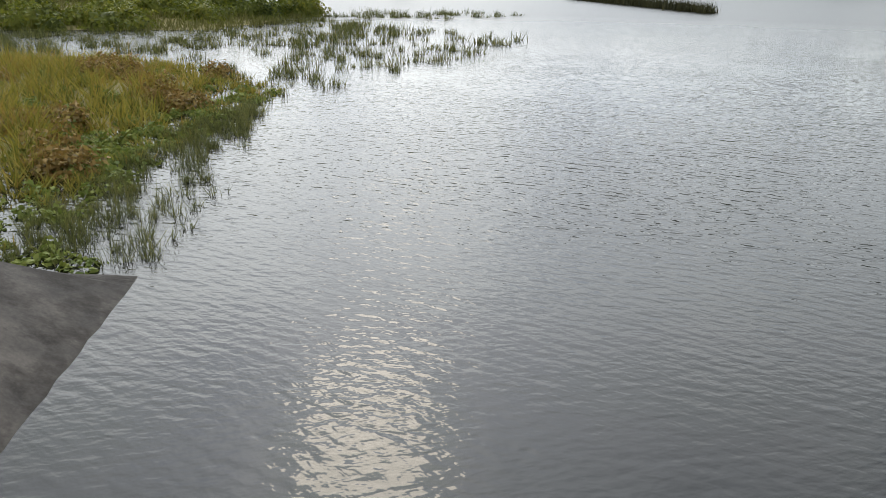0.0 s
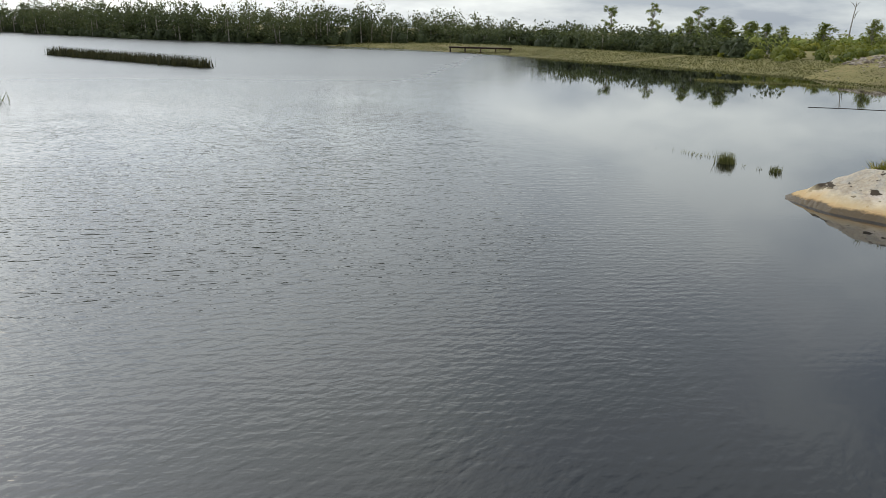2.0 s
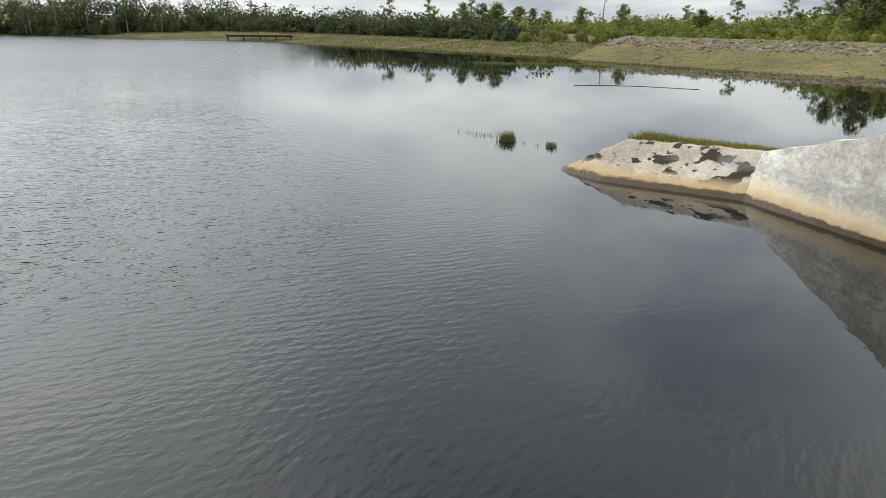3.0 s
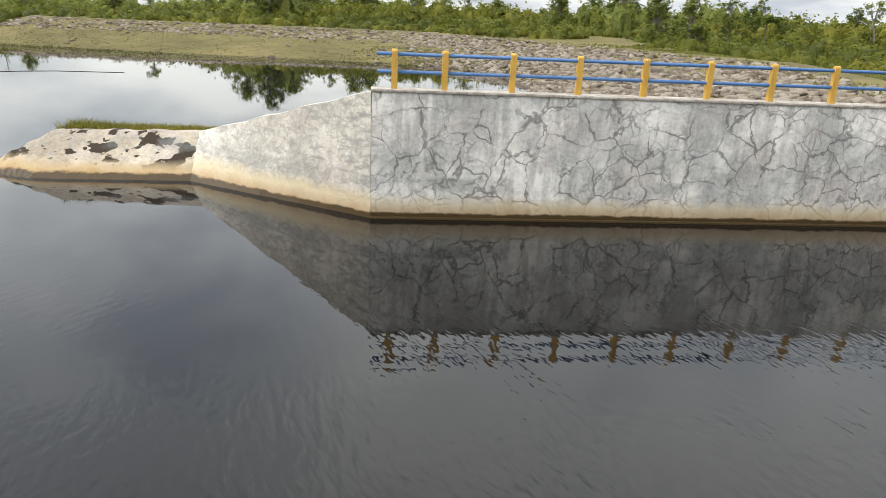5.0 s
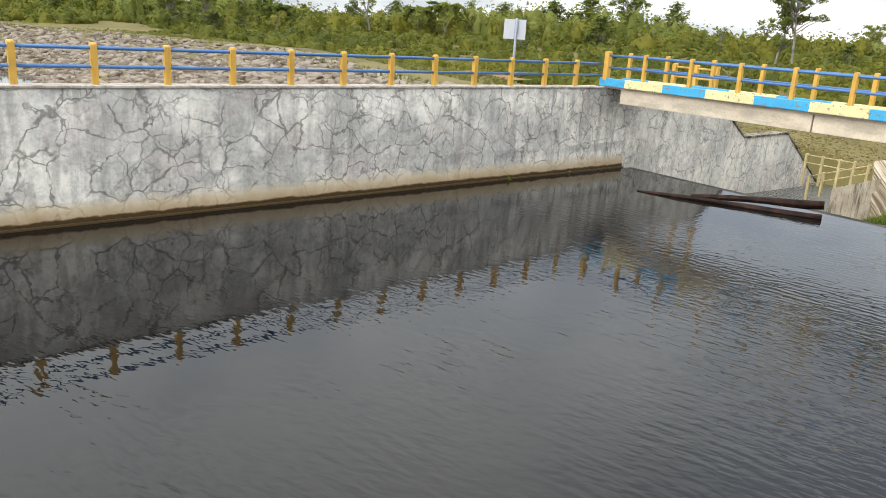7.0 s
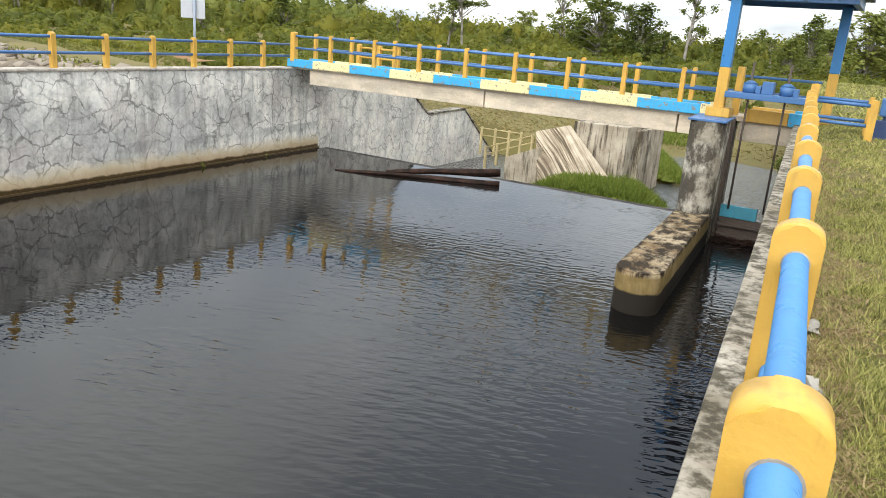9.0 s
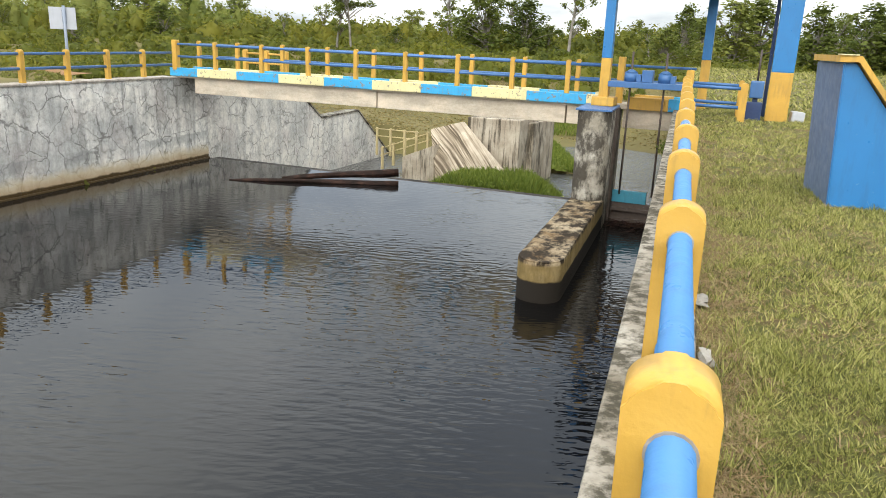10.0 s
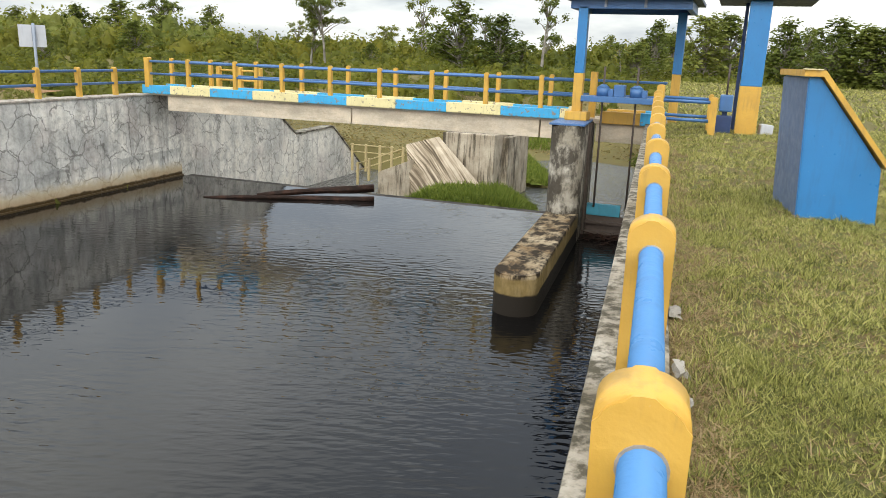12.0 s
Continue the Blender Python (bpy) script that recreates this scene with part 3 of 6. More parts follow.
def joined(lots):
    vs, fs, k = [], [], 0
    for v, f in lots:
        vs.append(v); fs.append(f + k); k += len(v)
    return np.concatenate(vs), np.concatenate(fs)


def inside(poly, x, y):
    p = np.asarray(poly, float)
    hit = np.zeros(np.shape(x), bool)
    for (x1, y1), (x2, y2) in zip(p, np.roll(p, -1, 0)):
        cross = ((y1 > y) != (y2 > y)) & (x < (x2 - x1) * (y - y1) / (y2 - y1 + 1e-12) + x1)
        hit ^= cross
    return hit


def dist_to(poly, x, y, closed=True):
    p = np.asarray(poly, float)
    q = np.roll(p, -1, 0) if closed else p[1:]
    best = np.full(np.shape(x), 1e9)
    for (x1, y1), (x2, y2) in zip(p, q):
        dx, dy = x2 - x1, y2 - y1
        t = np.clip(((x - x1) * dx + (y - y1) * dy) / (dx * dx + dy * dy), 0, 1)
        best = np.minimum(best, np.hypot(x - x1 - t * dx, y - y1 - t * dy))
    return best


def scatter(poly, n, rng):
    p = np.asarray(poly, float)
    lo, hi = p.min(0), p.max(0)
    out = np.zeros((0, 2))
    while len(out) < n:
        q = rng.uniform(lo, hi, (n * 2, 2))
        out = np.concatenate([out, q[inside(p, q[:, 0], q[:, 1])]])
    return out[:n]


def wave(x, y, s, seed=0.0):
    """A cheap rolling unevenness, about -1 to 1."""
    return (np.sin(x / s + seed) * np.cos(y / s * 1.13 + seed * 2.1) + 0.5 * np.sin(x / s * 2.3 + y / s * 1.7 + seed) + 0.3 * np.sin(y / s * 4.1 - x / s * 3.3 + seed)) / 1.8


# ---------------------------------------------------------------- the plan
WALL_Z = 2.63          # top of the far channel wall above the water
BANK_Z = 2.70          # lawn and near wall
FAR = pose(-15.455, 0, 0, 0, 0, 3.54)       # far wall: x across, towards the channel; y along it
NEAR = pose(0.025, 0, 0, 0, 0, 5.33)        # near wall: y along it, x towards the lawn

LAKE = [(-0.3, -1), (3.9, -5.4), (4.4, -9.6), (6.2, -9.4), (7.6, -11.4), (7.2, -14.8), (6.8, -17.3), (7.0, -22), (6.2, -25.5), (10, -31), (16, -34), (60, -36),
        (60, -44), (14, -47), (11, -56), (13, -66), (26, -78), (60, -95), (90, -160), (60, -235), (12, -241), (-22, -228), (-44, -165), (-66, -141), (-76, -107),
        (-77, -82), (-73, -62), (-72, -43), (-67, -25), (-68, -11), (-66, 1), (-58, 5.6), (-50, 7), (-30, 4), (-16.2, 1.7), (-15.5, 22), (-1.5, 22)]
RUN = [(-9, 20.5), (-2.4, 20.5), (-2.6, 30), (-1.8, 38), (-3.0, 43), (-8, 45), (-11.2, 43), (-9.0, 38), (-7.3, 33), (-7.0, 27)]


BASIN = [(-18, 20), (-2.4, 20), (-2.6, 33), (-9, 33.5), (-16, 33.5), (-18, 36)]
ISLE = [(-10.8, 23.0), (-5.7, 23.4), (-6.3, 26.4), (-7.6, 28.4), (-10.9, 26.6)]


def ground_z(x, y):
    x, y = np.asarray(x, float), np.asarray(y, float)
    d = dist_to(LAKE, x, y) * np.where(inside(LAKE, x, y), -1, 1)
    west = np.clip((np.degrees(np.arctan2(-x, y)) - 66) / 16, 0, 1)
    dam = np.clip((0.17 - 0.10 * west) * d - 0.35, -1.5, 2.05)
    low = np.clip(0.07 * d - 0.12, -1.4, 1.0) + 0.12 * wave(x, y, 6.0) * (d > 2)
    z = np.where((x < -15) & (y > -72), dam, low)
    dc = dist_to(RUN, x, y) * np.where(inside(RUN, x, y), -1, 1)
    down = np.clip(-1.55 + 0.13 * dc, -2.6, 1.2) + 0.1 * wave(x, y, 3.0, 1.0) * (dc > 0)
    di = dist_to(ISLE, x, y) * np.where(inside(ISLE, x, y), -1, 1)
    down = np.where(inside(BASIN, x, y), np.clip(-1.35 - 0.6 * di, -2.6, -0.75), down)
    t = np.clip((y - 24) / 6, 0, 1)
    z = np.where(y > 19.5, np.where(x > -17.3, down, z * (1 - t) + down * t), z)
    r = np.hypot(x, y)
    z = z + np.clip((r - 62 - 38 * west) / 50, 0, 1) * 2.0 * np.clip((y + 40) / 30, 0, 1) * (d > 6)
    side = x - (0.025 - 0.0933 * y)
    z = np.where((side > 0.4) & (y > -1.5), np.where(side > 1.5, 2.2, np.minimum(z, 2.2)), z)
    back = (x > 2.6 - 0.955 * (y + 1)) & (y <= -1.5) & (y > -9)
    return np.where(back, np.minimum(2.2, np.maximum(z, 0.22 * (y + 9) + 0.02 * np.clip(side, 0, 20))), z)


def spaced(lo, a, b, hi, step, grow=1.18):
    mid = list(np.arange(a, b + 1e-6, step))
    s, v = step, b
    while v < hi:
        s *= grow; v += s; mid.append(min(v, hi))
    s, v = step, a
    while v > lo:
        s *= grow; v -= s; mid.insert(0, max(v, lo))
    return np.array(mid)


def build_ground():
    xs, ys = spaced(-900, -100, 30, 900, 1.25), spaced(-900, -70, 90, 900, 1.25)
    X, Y = np.meshgrid(xs, ys)
    Z = ground_z(X, Y)
    v = np.stack([X, Y, Z], -1).reshape(-1, 3)
    i = np.arange(X.size).reshape(X.shape)
    f = np.stack([i[:-1, :-1], i[:-1, 1:], i[1:, 1:], i[1:, :-1]], -1).reshape(-1, 4)
    ob = np_mesh("ground", v, f, MAT_EARTH, "rough grassy earth round the reservoir", "ground", "structure")
    ob.data.polygons.foreach_set("use_smooth", np.ones(len(f), bool))


def build_water():
    bm = bmesh.new()
    pts = [(-890, -890), (890, -890), (890, -0.8), (-0.2, -0.8), (-2.1, 20.0), (-16.95, 20.0), (-16.3, 14), (-890, 14)]
    bm.faces.new([bm.verts.new((x, y, 0)) for x, y in pts])
    tagged(part("water", bm, MAT_WATER), "dark calm reservoir water with wind ripples", "water", kind="structure")
    bm = bmesh.new()
    bm.faces.new([bm.verts.new((x, y, -1.62)) for x, y in [(-17, 20.6), (-1.5, 20.6), (-1.5, 64), (-30, 64), (-30, 40), (-17, 36)]])
    tagged(part("water_downstream", bm, MAT_RUN), "shallow rippled stream below the weir", "water", kind="structure")


build_ground()
build_water()


# ---------------------------------------------------------------- channel walls
def far_wall():
    # side profile along the wall, top edge stepping down past the weir
    top = [(24.6, WALL_Z), (27.8, 0.66), (31.4, 0.69), (35.1, -1.75)]
    prof = [(20.003, -3.0), (20.003, WALL_Z)] + top + [(35.1, -3.0)]
    bm = extruded(prof, "x", -0.45, 0.0, 0.006)
    ob = tagged(part("wall_far_downstream", bm, MAT_WALL_DRY), "grey rendered wall stepping down below the weir", "wall", kind="structure")
    ob.matrix_basis = FAR
    bm = bmesh.new()
    for (ya, za), (yb, zb) in ((top[0], top[1]), (top[1], top[2]), (top[2], top[3])):
        vs = [bm.verts.new((x, y, z + dz)) for x in (-0.5, 0.05) for (y, z) in ((ya, za), (yb, zb)) for dz in (0.0, 0.07)]
        for q in ((0, 1, 3, 2), (4, 6, 7, 5), (0, 4, 5, 1), (2, 3, 7, 6), (1, 5, 7, 3), (0, 2, 6, 4)):
            bm.faces.new([vs[i] for i in q])
    ob = tagged(part("coping_downstream", bm, MAT_PIER), "dark weathered coping on the stepped wall", "coping", kind="structure")
    ob.matrix_basis = FAR
    bm = boxed((-0.45, -0.9, -3.0), (0.0, 20.0, WALL_Z), 0.012)
    ob = tagged(part("wall_far", bm, MAT_WALL), "tall grey channel wall of cracked cement render, tide-stained at the water", "wall", kind="structure")
    ob.matrix_basis = FAR
    bm = boxed((-0.48, -0.92, WALL_Z), (0.035, 18.55, WALL_Z + 0.055), 0.012)
    ob = tagged(part("coping_far", bm, MAT_CAP), "thin worn concrete coping on the channel wall", "coping", kind="structure")
    ob.matrix_basis = FAR
    # ledge at the water
    bm = boxed((0.0, -0.9, -1.0), (0.06, 20.0, 0.045), 0.02)
    ob = tagged(part("footing_far", bm, MAT_WALL), "tide-stained footing ledge of the channel wall", "footing", kind="structure")
    ob.matrix_basis = FAR


def sheet(bm, rows, smooth=False):
    """A surface through rows of points."""
    vs = [[bm.verts.new(p) for p in r] for r in rows]
    for a, b in zip(vs, vs[1:]):
        for i in range(len(a) - 1):
            f = bm.faces.new((a[i], a[i + 1], b[i + 1], b[i]))
            f.smooth = smooth
    return vs


def lerp(a, b, t):
    return tuple(x + (y - x) * t for x, y in zip(a, b))


def wing(name, mirror, material, tip_material, label):
    """Splayed wing: upright at the corner, leaning back as it falls to a low toe that runs on as a sloping revetment."""
    foot = [(-15.40, -0.90), (-18.35, -5.5), (-18.05, -9.2), (-18.5, -10.6)]
    head = [(-15.45, -0.92, WALL_Z), (-19.75, -5.6, 1.0), (-19.7, -9.3, 0.92), (-18.8, -10.8, 0.04)]
    if mirror:
        foot = [(-0.15, -1.0), (3.95, -5.0), (4.3, -9.2), (4.35, -9.6)]
        head = [(-0.1, -1.0, WALL_Z), (5.1, -4.7, 1.1), (5.7, -8.6, 0.62), (6.6, -9.7, 0.0)]
    obs = []
    for k, mat, nm in ((0, material, name), (1, tip_material, name + "_toe")):
        bm = bmesh.new()
        rows = []
        n = 14
        spans = (0,) if k == 0 else (1, 2)
        for sp in spans:
            for i in range(n + 1):
                if sp == 2 and i == 0:
                    continue
                t = i / n
                f2, h = lerp(foot[sp], foot[sp + 1], t), lerp(head[sp], head[sp + 1], t)
                ends = math.sin(math.pi * t)
                hz = h[2] + 0.03 * math.sin(i * 1.7) * ends
                dirx = -1 if not mirror else 1
                slope = ((h[0] - f2[0]), (h[1] - f2[1]))
                deep = (f2[0] - slope[0] * 0.6 / max(hz, 0.5), f2[1] - slope[1] * 0.6 / max(hz, 0.5), -0.6)
                mid = [(f2[0] + slope[0] * q + 0.02 * ends * math.sin(i * 2.3 + q * 9), f2[1] + slope[1] * q, hz * q) for q in (0.0, 0.25, 0.5, 0.75, 1.0)]
                wide = 0.32 if k == 0 else 0.30
                back = (h[0] + dirx * wide, h[1] + 0.15 * wide, hz)
                behind = (h[0] + dirx * (wide + 0.15), h[1], -0.7)
                rows.append([deep, *mid, back, behind])
        sheet(bm, rows)
        obs.append(tagged(part(nm, bm, mat), label if k == 0 else "low sloping revetment toe, " + ("dark and damp" if mirror else "its render flaked off in dark patches"), "wall", kind="structure"))
    return obs


def near_wall():
    bm = boxed((-0.21, -1.0, -3.0), (0.17, 19.6, BANK_Z + 0.02), 0.025)
    ob = tagged(part("wall_near", bm, MAT_NEAR), "weathered concrete channel wall edged with moss", "wall", kind="structure")
    ob.matrix_basis = NEAR


far_wall()
near_wall()
wing("wing_wall_far", False, MAT_WING, MAT_TIP, "splayed wing wall of pale rough render falling to the water")
wing("wing_wall_near", True, MAT_SLAB, MAT_SLAB, "dark damp concrete wing wall of the near bank")


def build_lawn():
    xs, ys = np.concatenate([np.arange(0.16, 6, 0.35), np.arange(6, 80, 3.0)]), np.concatenate([np.arange(-1.2, 20, 0.4), np.arange(20, 64, 2.0)])
    U, V = np.meshgrid(xs, ys)
    X, Y = 0.025 + U - 0.0933 * V * 1.0, V
    Z = BANK_Z - 0.03 + 0.08 * np.clip((U - 0.3) / 0.6, 0, 1) + 0.02 * wave(X, Y, 0.7) + 0.05 * wave(X, Y, 4.0) * np.clip((U - 0.5) / 3, 0, 1)
    v = np.stack([X, Y, Z], -1).reshape(-1, 3)
    i = np.arange(X.size).reshape(X.shape)
    f = np.stack([i[:-1, :-1], i[:-1, 1:], i[1:, 1:], i[1:, :-1]], -1).reshape(-1, 4)
    ob = np_mesh("lawn", v, f, MAT_LAWN, "mown lawn with dry thatch along the near wall", "lawn", "structure")
    ob.data.polygons.foreach_set("use_smooth", np.ones(len(f), bool))


build_lawn()


def near_bank():
    """Grassed earth behind the near wing wall, falling from the lawn to the marsh."""
    line = [(0.22, -1.15, 2.66), (5.35, -4.75, 1.06), (5.95, -8.65, 0.58), (6.9, -9.75, -0.05), (7.4, -11.5, -0.25)]
    bm = bmesh.new()
    rows = []
    for (x0, y0, z0), (x1, y1, z1) in zip(line, line[1:]):
        for i in range(8):
            t = i / 8
            x, y, z = x0 + (x1 - x0) * t, y0 + (y1 - y0) * t, z0 + (z1 - z0) * t
            lift = max(z, 0.15 + 2.5 * max(0.0, 1 + (y + 1.2) / 9))
            rows.append([(x, y, -0.8), (x, y, z), (x + 1.2, y + 0.25, lerp((z,), (lift,), 0.4)[0]), (x + 3.5, y + 0.6, lift), (x + 14, y + 0.8, lift + 0.03 * math.sin(i)), (88, y + 1.0, lift)])
    sheet(bm, rows, True)
    tagged(part("bank_near", bm, MAT_EARTH), "grassy earth bank behind the near wing wall", "bank", kind="structure")


near_bank()


# ---------------------------------------------------------------- fences
def post_mesh(w, d, h, arch=0.055, n=14):
    """Concrete post with a rounded head, its foot at z 0: width across x, depth along y."""
    prof = [(-w / 2, -0.05), (w / 2, -0.05), (w / 2, h - arch)]
    for i in range(1, n):
        a = math.pi * i / n
        prof.append((math.cos(a) * w / 2, h - arch + math.sin(a) * arch))
    prof.append((-w / 2, h - arch))
    bm = extruded(prof, "y", -d / 2, d / 2)
    for f in bm.faces:
        f.smooth = len(f.verts) == 4 and f.calc_center_median().z > h - arch
    es = [e for e in bm.edges if abs(e.verts[0].co.y - e.verts[1].co.y) < 1e-6]
    bmesh.ops.bevel(bm, geom=es, offset=0.008, segments=2, affect="EDGES")
    return bm


def fence(name, label, frame_m, ys, base, w, d, h, rails, rail_r, rail_mat, lo, hi, group=""):
    f = thing(name, label, "fence", group)
    f.matrix_basis = frame_m
    first = None
    for y in ys:
        if first is None:
            first = part("post", post_mesh(w, d, h), MAT_YELLOW, f, "yellow painted concrete post with a rounded head")
            first.matrix_basis = pose(0, y, base)
        else:
            again(first, f, pose(0, y, base) @ pose(0, 0, 0, random.uniform(-0.5, 0.5), random.uniform(-0.5, 0.5), random.uniform(-1.5, 1.5)))
    for z in rails:
        part("rail", tubed((0, lo, base + z), (0, hi, base + z), rail_r, n=16), rail_mat, f, "blue painted steel pipe")
    return f


fence("fence", "yellow-posted fence with two blue pipe rails on the far wall", FAR @ pose(-0.2, 0, 0), [-0.45] + [-0.823 + 1.4 * k for k in range(1, 14)], WALL_Z + 0.05, 0.122, 0.122, 0.79,
      (0.34, 0.69), 0.036, MAT_RAIL, -0.8, 18.7, "channel fences")
near_fence = fence("fence", "yellow rounded posts carrying fat light blue pipes along the near wall", NEAR @ pose(0.012, 0, 0), [1.195 + 1.4 * k for k in range(-1, 11)], BANK_Z + 0.02, 0.155, 0.13, 0.90,
      (0.40, 0.775), 0.039, MAT_PIPE, -0.36, 16.2, "channel fences")


ring = part("grout_ring", tubed((0, -0.071, BANK_Z + 0.795), (0, -0.063, BANK_Z + 0.795), 0.0440, None, 18), MAT_CAP, near_fence, "pale mortar ring where the pipe enters")
ring.matrix_basis = pose(0, 1.195, 0)
for k in range(1, 6):
    again(ring, near_fence, pose(0, 1.195 + 1.4 * k, 0))


# ---------------------------------------------------------------- footbridge
def footbridge():
    y0, y1 = 18.6, 19.65
    b = thing("footbridge", "narrow concrete footbridge with blue and cream painted curbs over the weir", "bridge")
    part("deck", boxed((-16.9, y0 + 0.05, 2.64), (-1.5, y1 - 0.05, 2.76), 0.01), MAT_BEAM, b)
    for k, (xa, xb) in enumerate(((-16.05, -9.82), (-9.78, -4.52), (-4.48, -3.9), (-3.1, -1.6))):
        part("beam", boxed((xa, y0 + 0.10, 2.20), (xb, y0 + 0.42, 2.66), 0.015), MAT_BEAM, b)
        part("beam", boxed((xa, y1 - 0.42, 2.20), (xb, y1 - 0.10, 2.66), 0.015), MAT_BEAM, b)
    for yy in (y0, y1):
        x, k = -16.85, 0
        while x < -3.2:
            ln = (1.05 if k == 0 else 1.48) + 0.04 * math.sin(k * 5.0 + yy)
            xe = min(x + ln, -3.7)
            if xe - x < 0.2:
                break
            part("curb", boxed((x, yy - 0.06, 2.70), (xe - 0.004, yy + 0.10, 2.945 + 0.01 * math.sin(k * 3.0)), 0.012), MAT_CYAN if k % 2 == 0 else MAT_CREAM, b, "bright blue painted curb" if k % 2 == 0 else "cream painted curb")
            x, k = xe, k + 1
        part("curb", boxed((-3.0, yy - 0.06, 2.66), (-2.05, yy + 0.1, 2.95), 0.012), MAT_YELLOW, b, "yellow painted curb")
        part("curb", boxed((-2.046, yy - 0.06, 2.66), (-1.55, yy + 0.1, 2.95), 0.012), MAT_CYAN, b, "bright blue painted curb")
    first = None
    for yy in (y0 + 0.02, y1 + 0.02):
        for x in (-16.65, -15.17, -13.52, -11.95, -10.42, -8.92, -7.42, -5.93, -4.5):
            big = x < -16 and yy < 19
            if big:
                part("post", post_mesh(0.17, 0.17, 0.84, 0.03), MAT_YELLOW, b, "yellow end post").matrix_basis = pose(x, yy, 2.92)
            elif first is None:
                first = part("post", post_mesh(0.11, 0.11, 0.82, 0.03), MAT_YELLOW, b, "slim yellow post")
                first.matrix_basis = pose(x, yy, 2.92)
            else:
                again(first, b, pose(x, yy, 2.92, random.uniform(-0.6, 0.6), random.uniform(-0.6, 0.6), 0))
        for z in (3.28, 3.64):
            part("rail", tubed((-16.75, yy, z), (-1.6 if yy > 19 else -3.5, yy, z), 0.032), MAT_RAIL, b, "blue painted pipe rail")
    return b


footbridge()


def weir():
    bm = extruded([(19.9, -0.03), (20.5, -0.04), (22.4, -2.4), (22.4, -3), (19.9, -3)], "x", -17.0, -3.85, 0.01)
    tagged(part("weir", bm, MAT_SLAB), "dark wet concrete overflow weir under the bridge", "weir", kind="structure")


weir()


def pier():
    p = thing("pier", "stained concrete gate pier with a low round-nosed cutwater", "pier", at=(-3.44, 17.0, 0), rz=4.3)
    # column with a rounded upstream face
    n, r = 14, 0.375
    prof = [(r, 2.5), (-r, 2.5)] + [(-r * math.cos(math.pi * i / n), 0.1 - r * 1.0 * math.sin(math.pi * i / n)) for i in range(n + 1)]

    def upright(pr, z0, z1):
        bm = bmesh.new()
        a = [bm.verts.new((x, y, z0)) for x, y in pr]
        c = [bm.verts.new((x, y, z1)) for x, y in pr]
        bm.faces.new(a); bm.faces.new(c)
        for i in range(len(pr)):
            bm.faces.new((a[i], a[(i + 1) % len(pr)], c[(i + 1) % len(pr)], c[i])).smooth = i > 1
        bmesh.ops.bevel(bm, geom=[e for e in bm.edges if abs(e.verts[0].co.z - z1) < 1e-4 and abs(e.verts[1].co.z - z1) < 1e-4], offset=0.02, segments=2, affect="EDGES")
        return bm

    col = part("column", upright(prof, -3.0, 2.70), MAT_PIER, p, "mossy round-fronted concrete column")
    nose = [(r, 0.3), (-r, 0.3)] + [(-r * math.cos(math.pi * i / n), -5.3 - r * 0.95 * math.sin(math.pi * i / n)) for i in range(n + 1)]
    part("cutwater", upright(nose, -3.0, 0.70), MAT_NOSE, p, "low round-nosed slab streaked brown by algae")
    part("bearing_pad", boxed((-0.40, -0.2, 2.70), (0.40, 1.5, 2.745), 0.01), MAT_RAIL, p, "blue painted plate")
    # gate slot guides
    part("guide", boxed((r, 0.95, -1.0), (r + 0.06, 1.05, 2.7), 0.005), MAT_RUST, col, "rusty steel gate guide")
    part("guide", boxed((r, 1.3, -1.0), (r + 0.06, 1.4, 2.7), 0.005), MAT_RUST, col, "rusty steel gate guide")


pier()


def gate():
    g = thing("sluice_gate", "teal steel sluice gate between pier and near wall", "gate")
    plate = part("leaf", boxed((-3.05, 18.05, -1.6), (-1.95, 18.12, 0.5), 0.01), MAT_RUST, g, "dark rusty gate plate")
    part("top_beam", boxed((-3.05, 18.02, 0.5), (-2.25, 18.14, 0.78), 0.01), MAT_TEAL, g, "teal painted steel beam")
    for z in (0.05, 0.30):
        part("stiffener", boxed((-3.05, 17.96, z), (-1.95, 18.05, z + 0.07), 0.006), MAT_RUST, plate)
    for x in (-2.88, -2.12):
        part("spindle", tubed((x, 18.0, 0.7), (x, 18.0, 4.0), 0.024, n=8), MAT_RUST, g, "dark threaded spindle")


gate()


def debris():
    """Twigs and brush washed up against the gate."""
    rng = np.random.default_rng(41)
    bm = bmesh.new()
    for _ in range(60):
        x, y = rng.uniform(-3.0, -2.05), 17.9 - abs(rng.normal(0, 0.28))
        a, ln = rng.uniform(0, 6.28), rng.uniform(0.12, 0.42)
        tube(bm, (x, y, 0.01 + rng.uniform(0, 0.06)), (x + ln * math.cos(a), min(17.93, y + 0.5 * ln * math.sin(a)), 0.02 + rng.uniform(0, 0.12)), 0.012, 0.006, 5)
    tagged(part("drift_twigs", bm, MAT_WOOD), "dark twigs washed up against the sluice gate", "debris", kind="stuff")


debris()


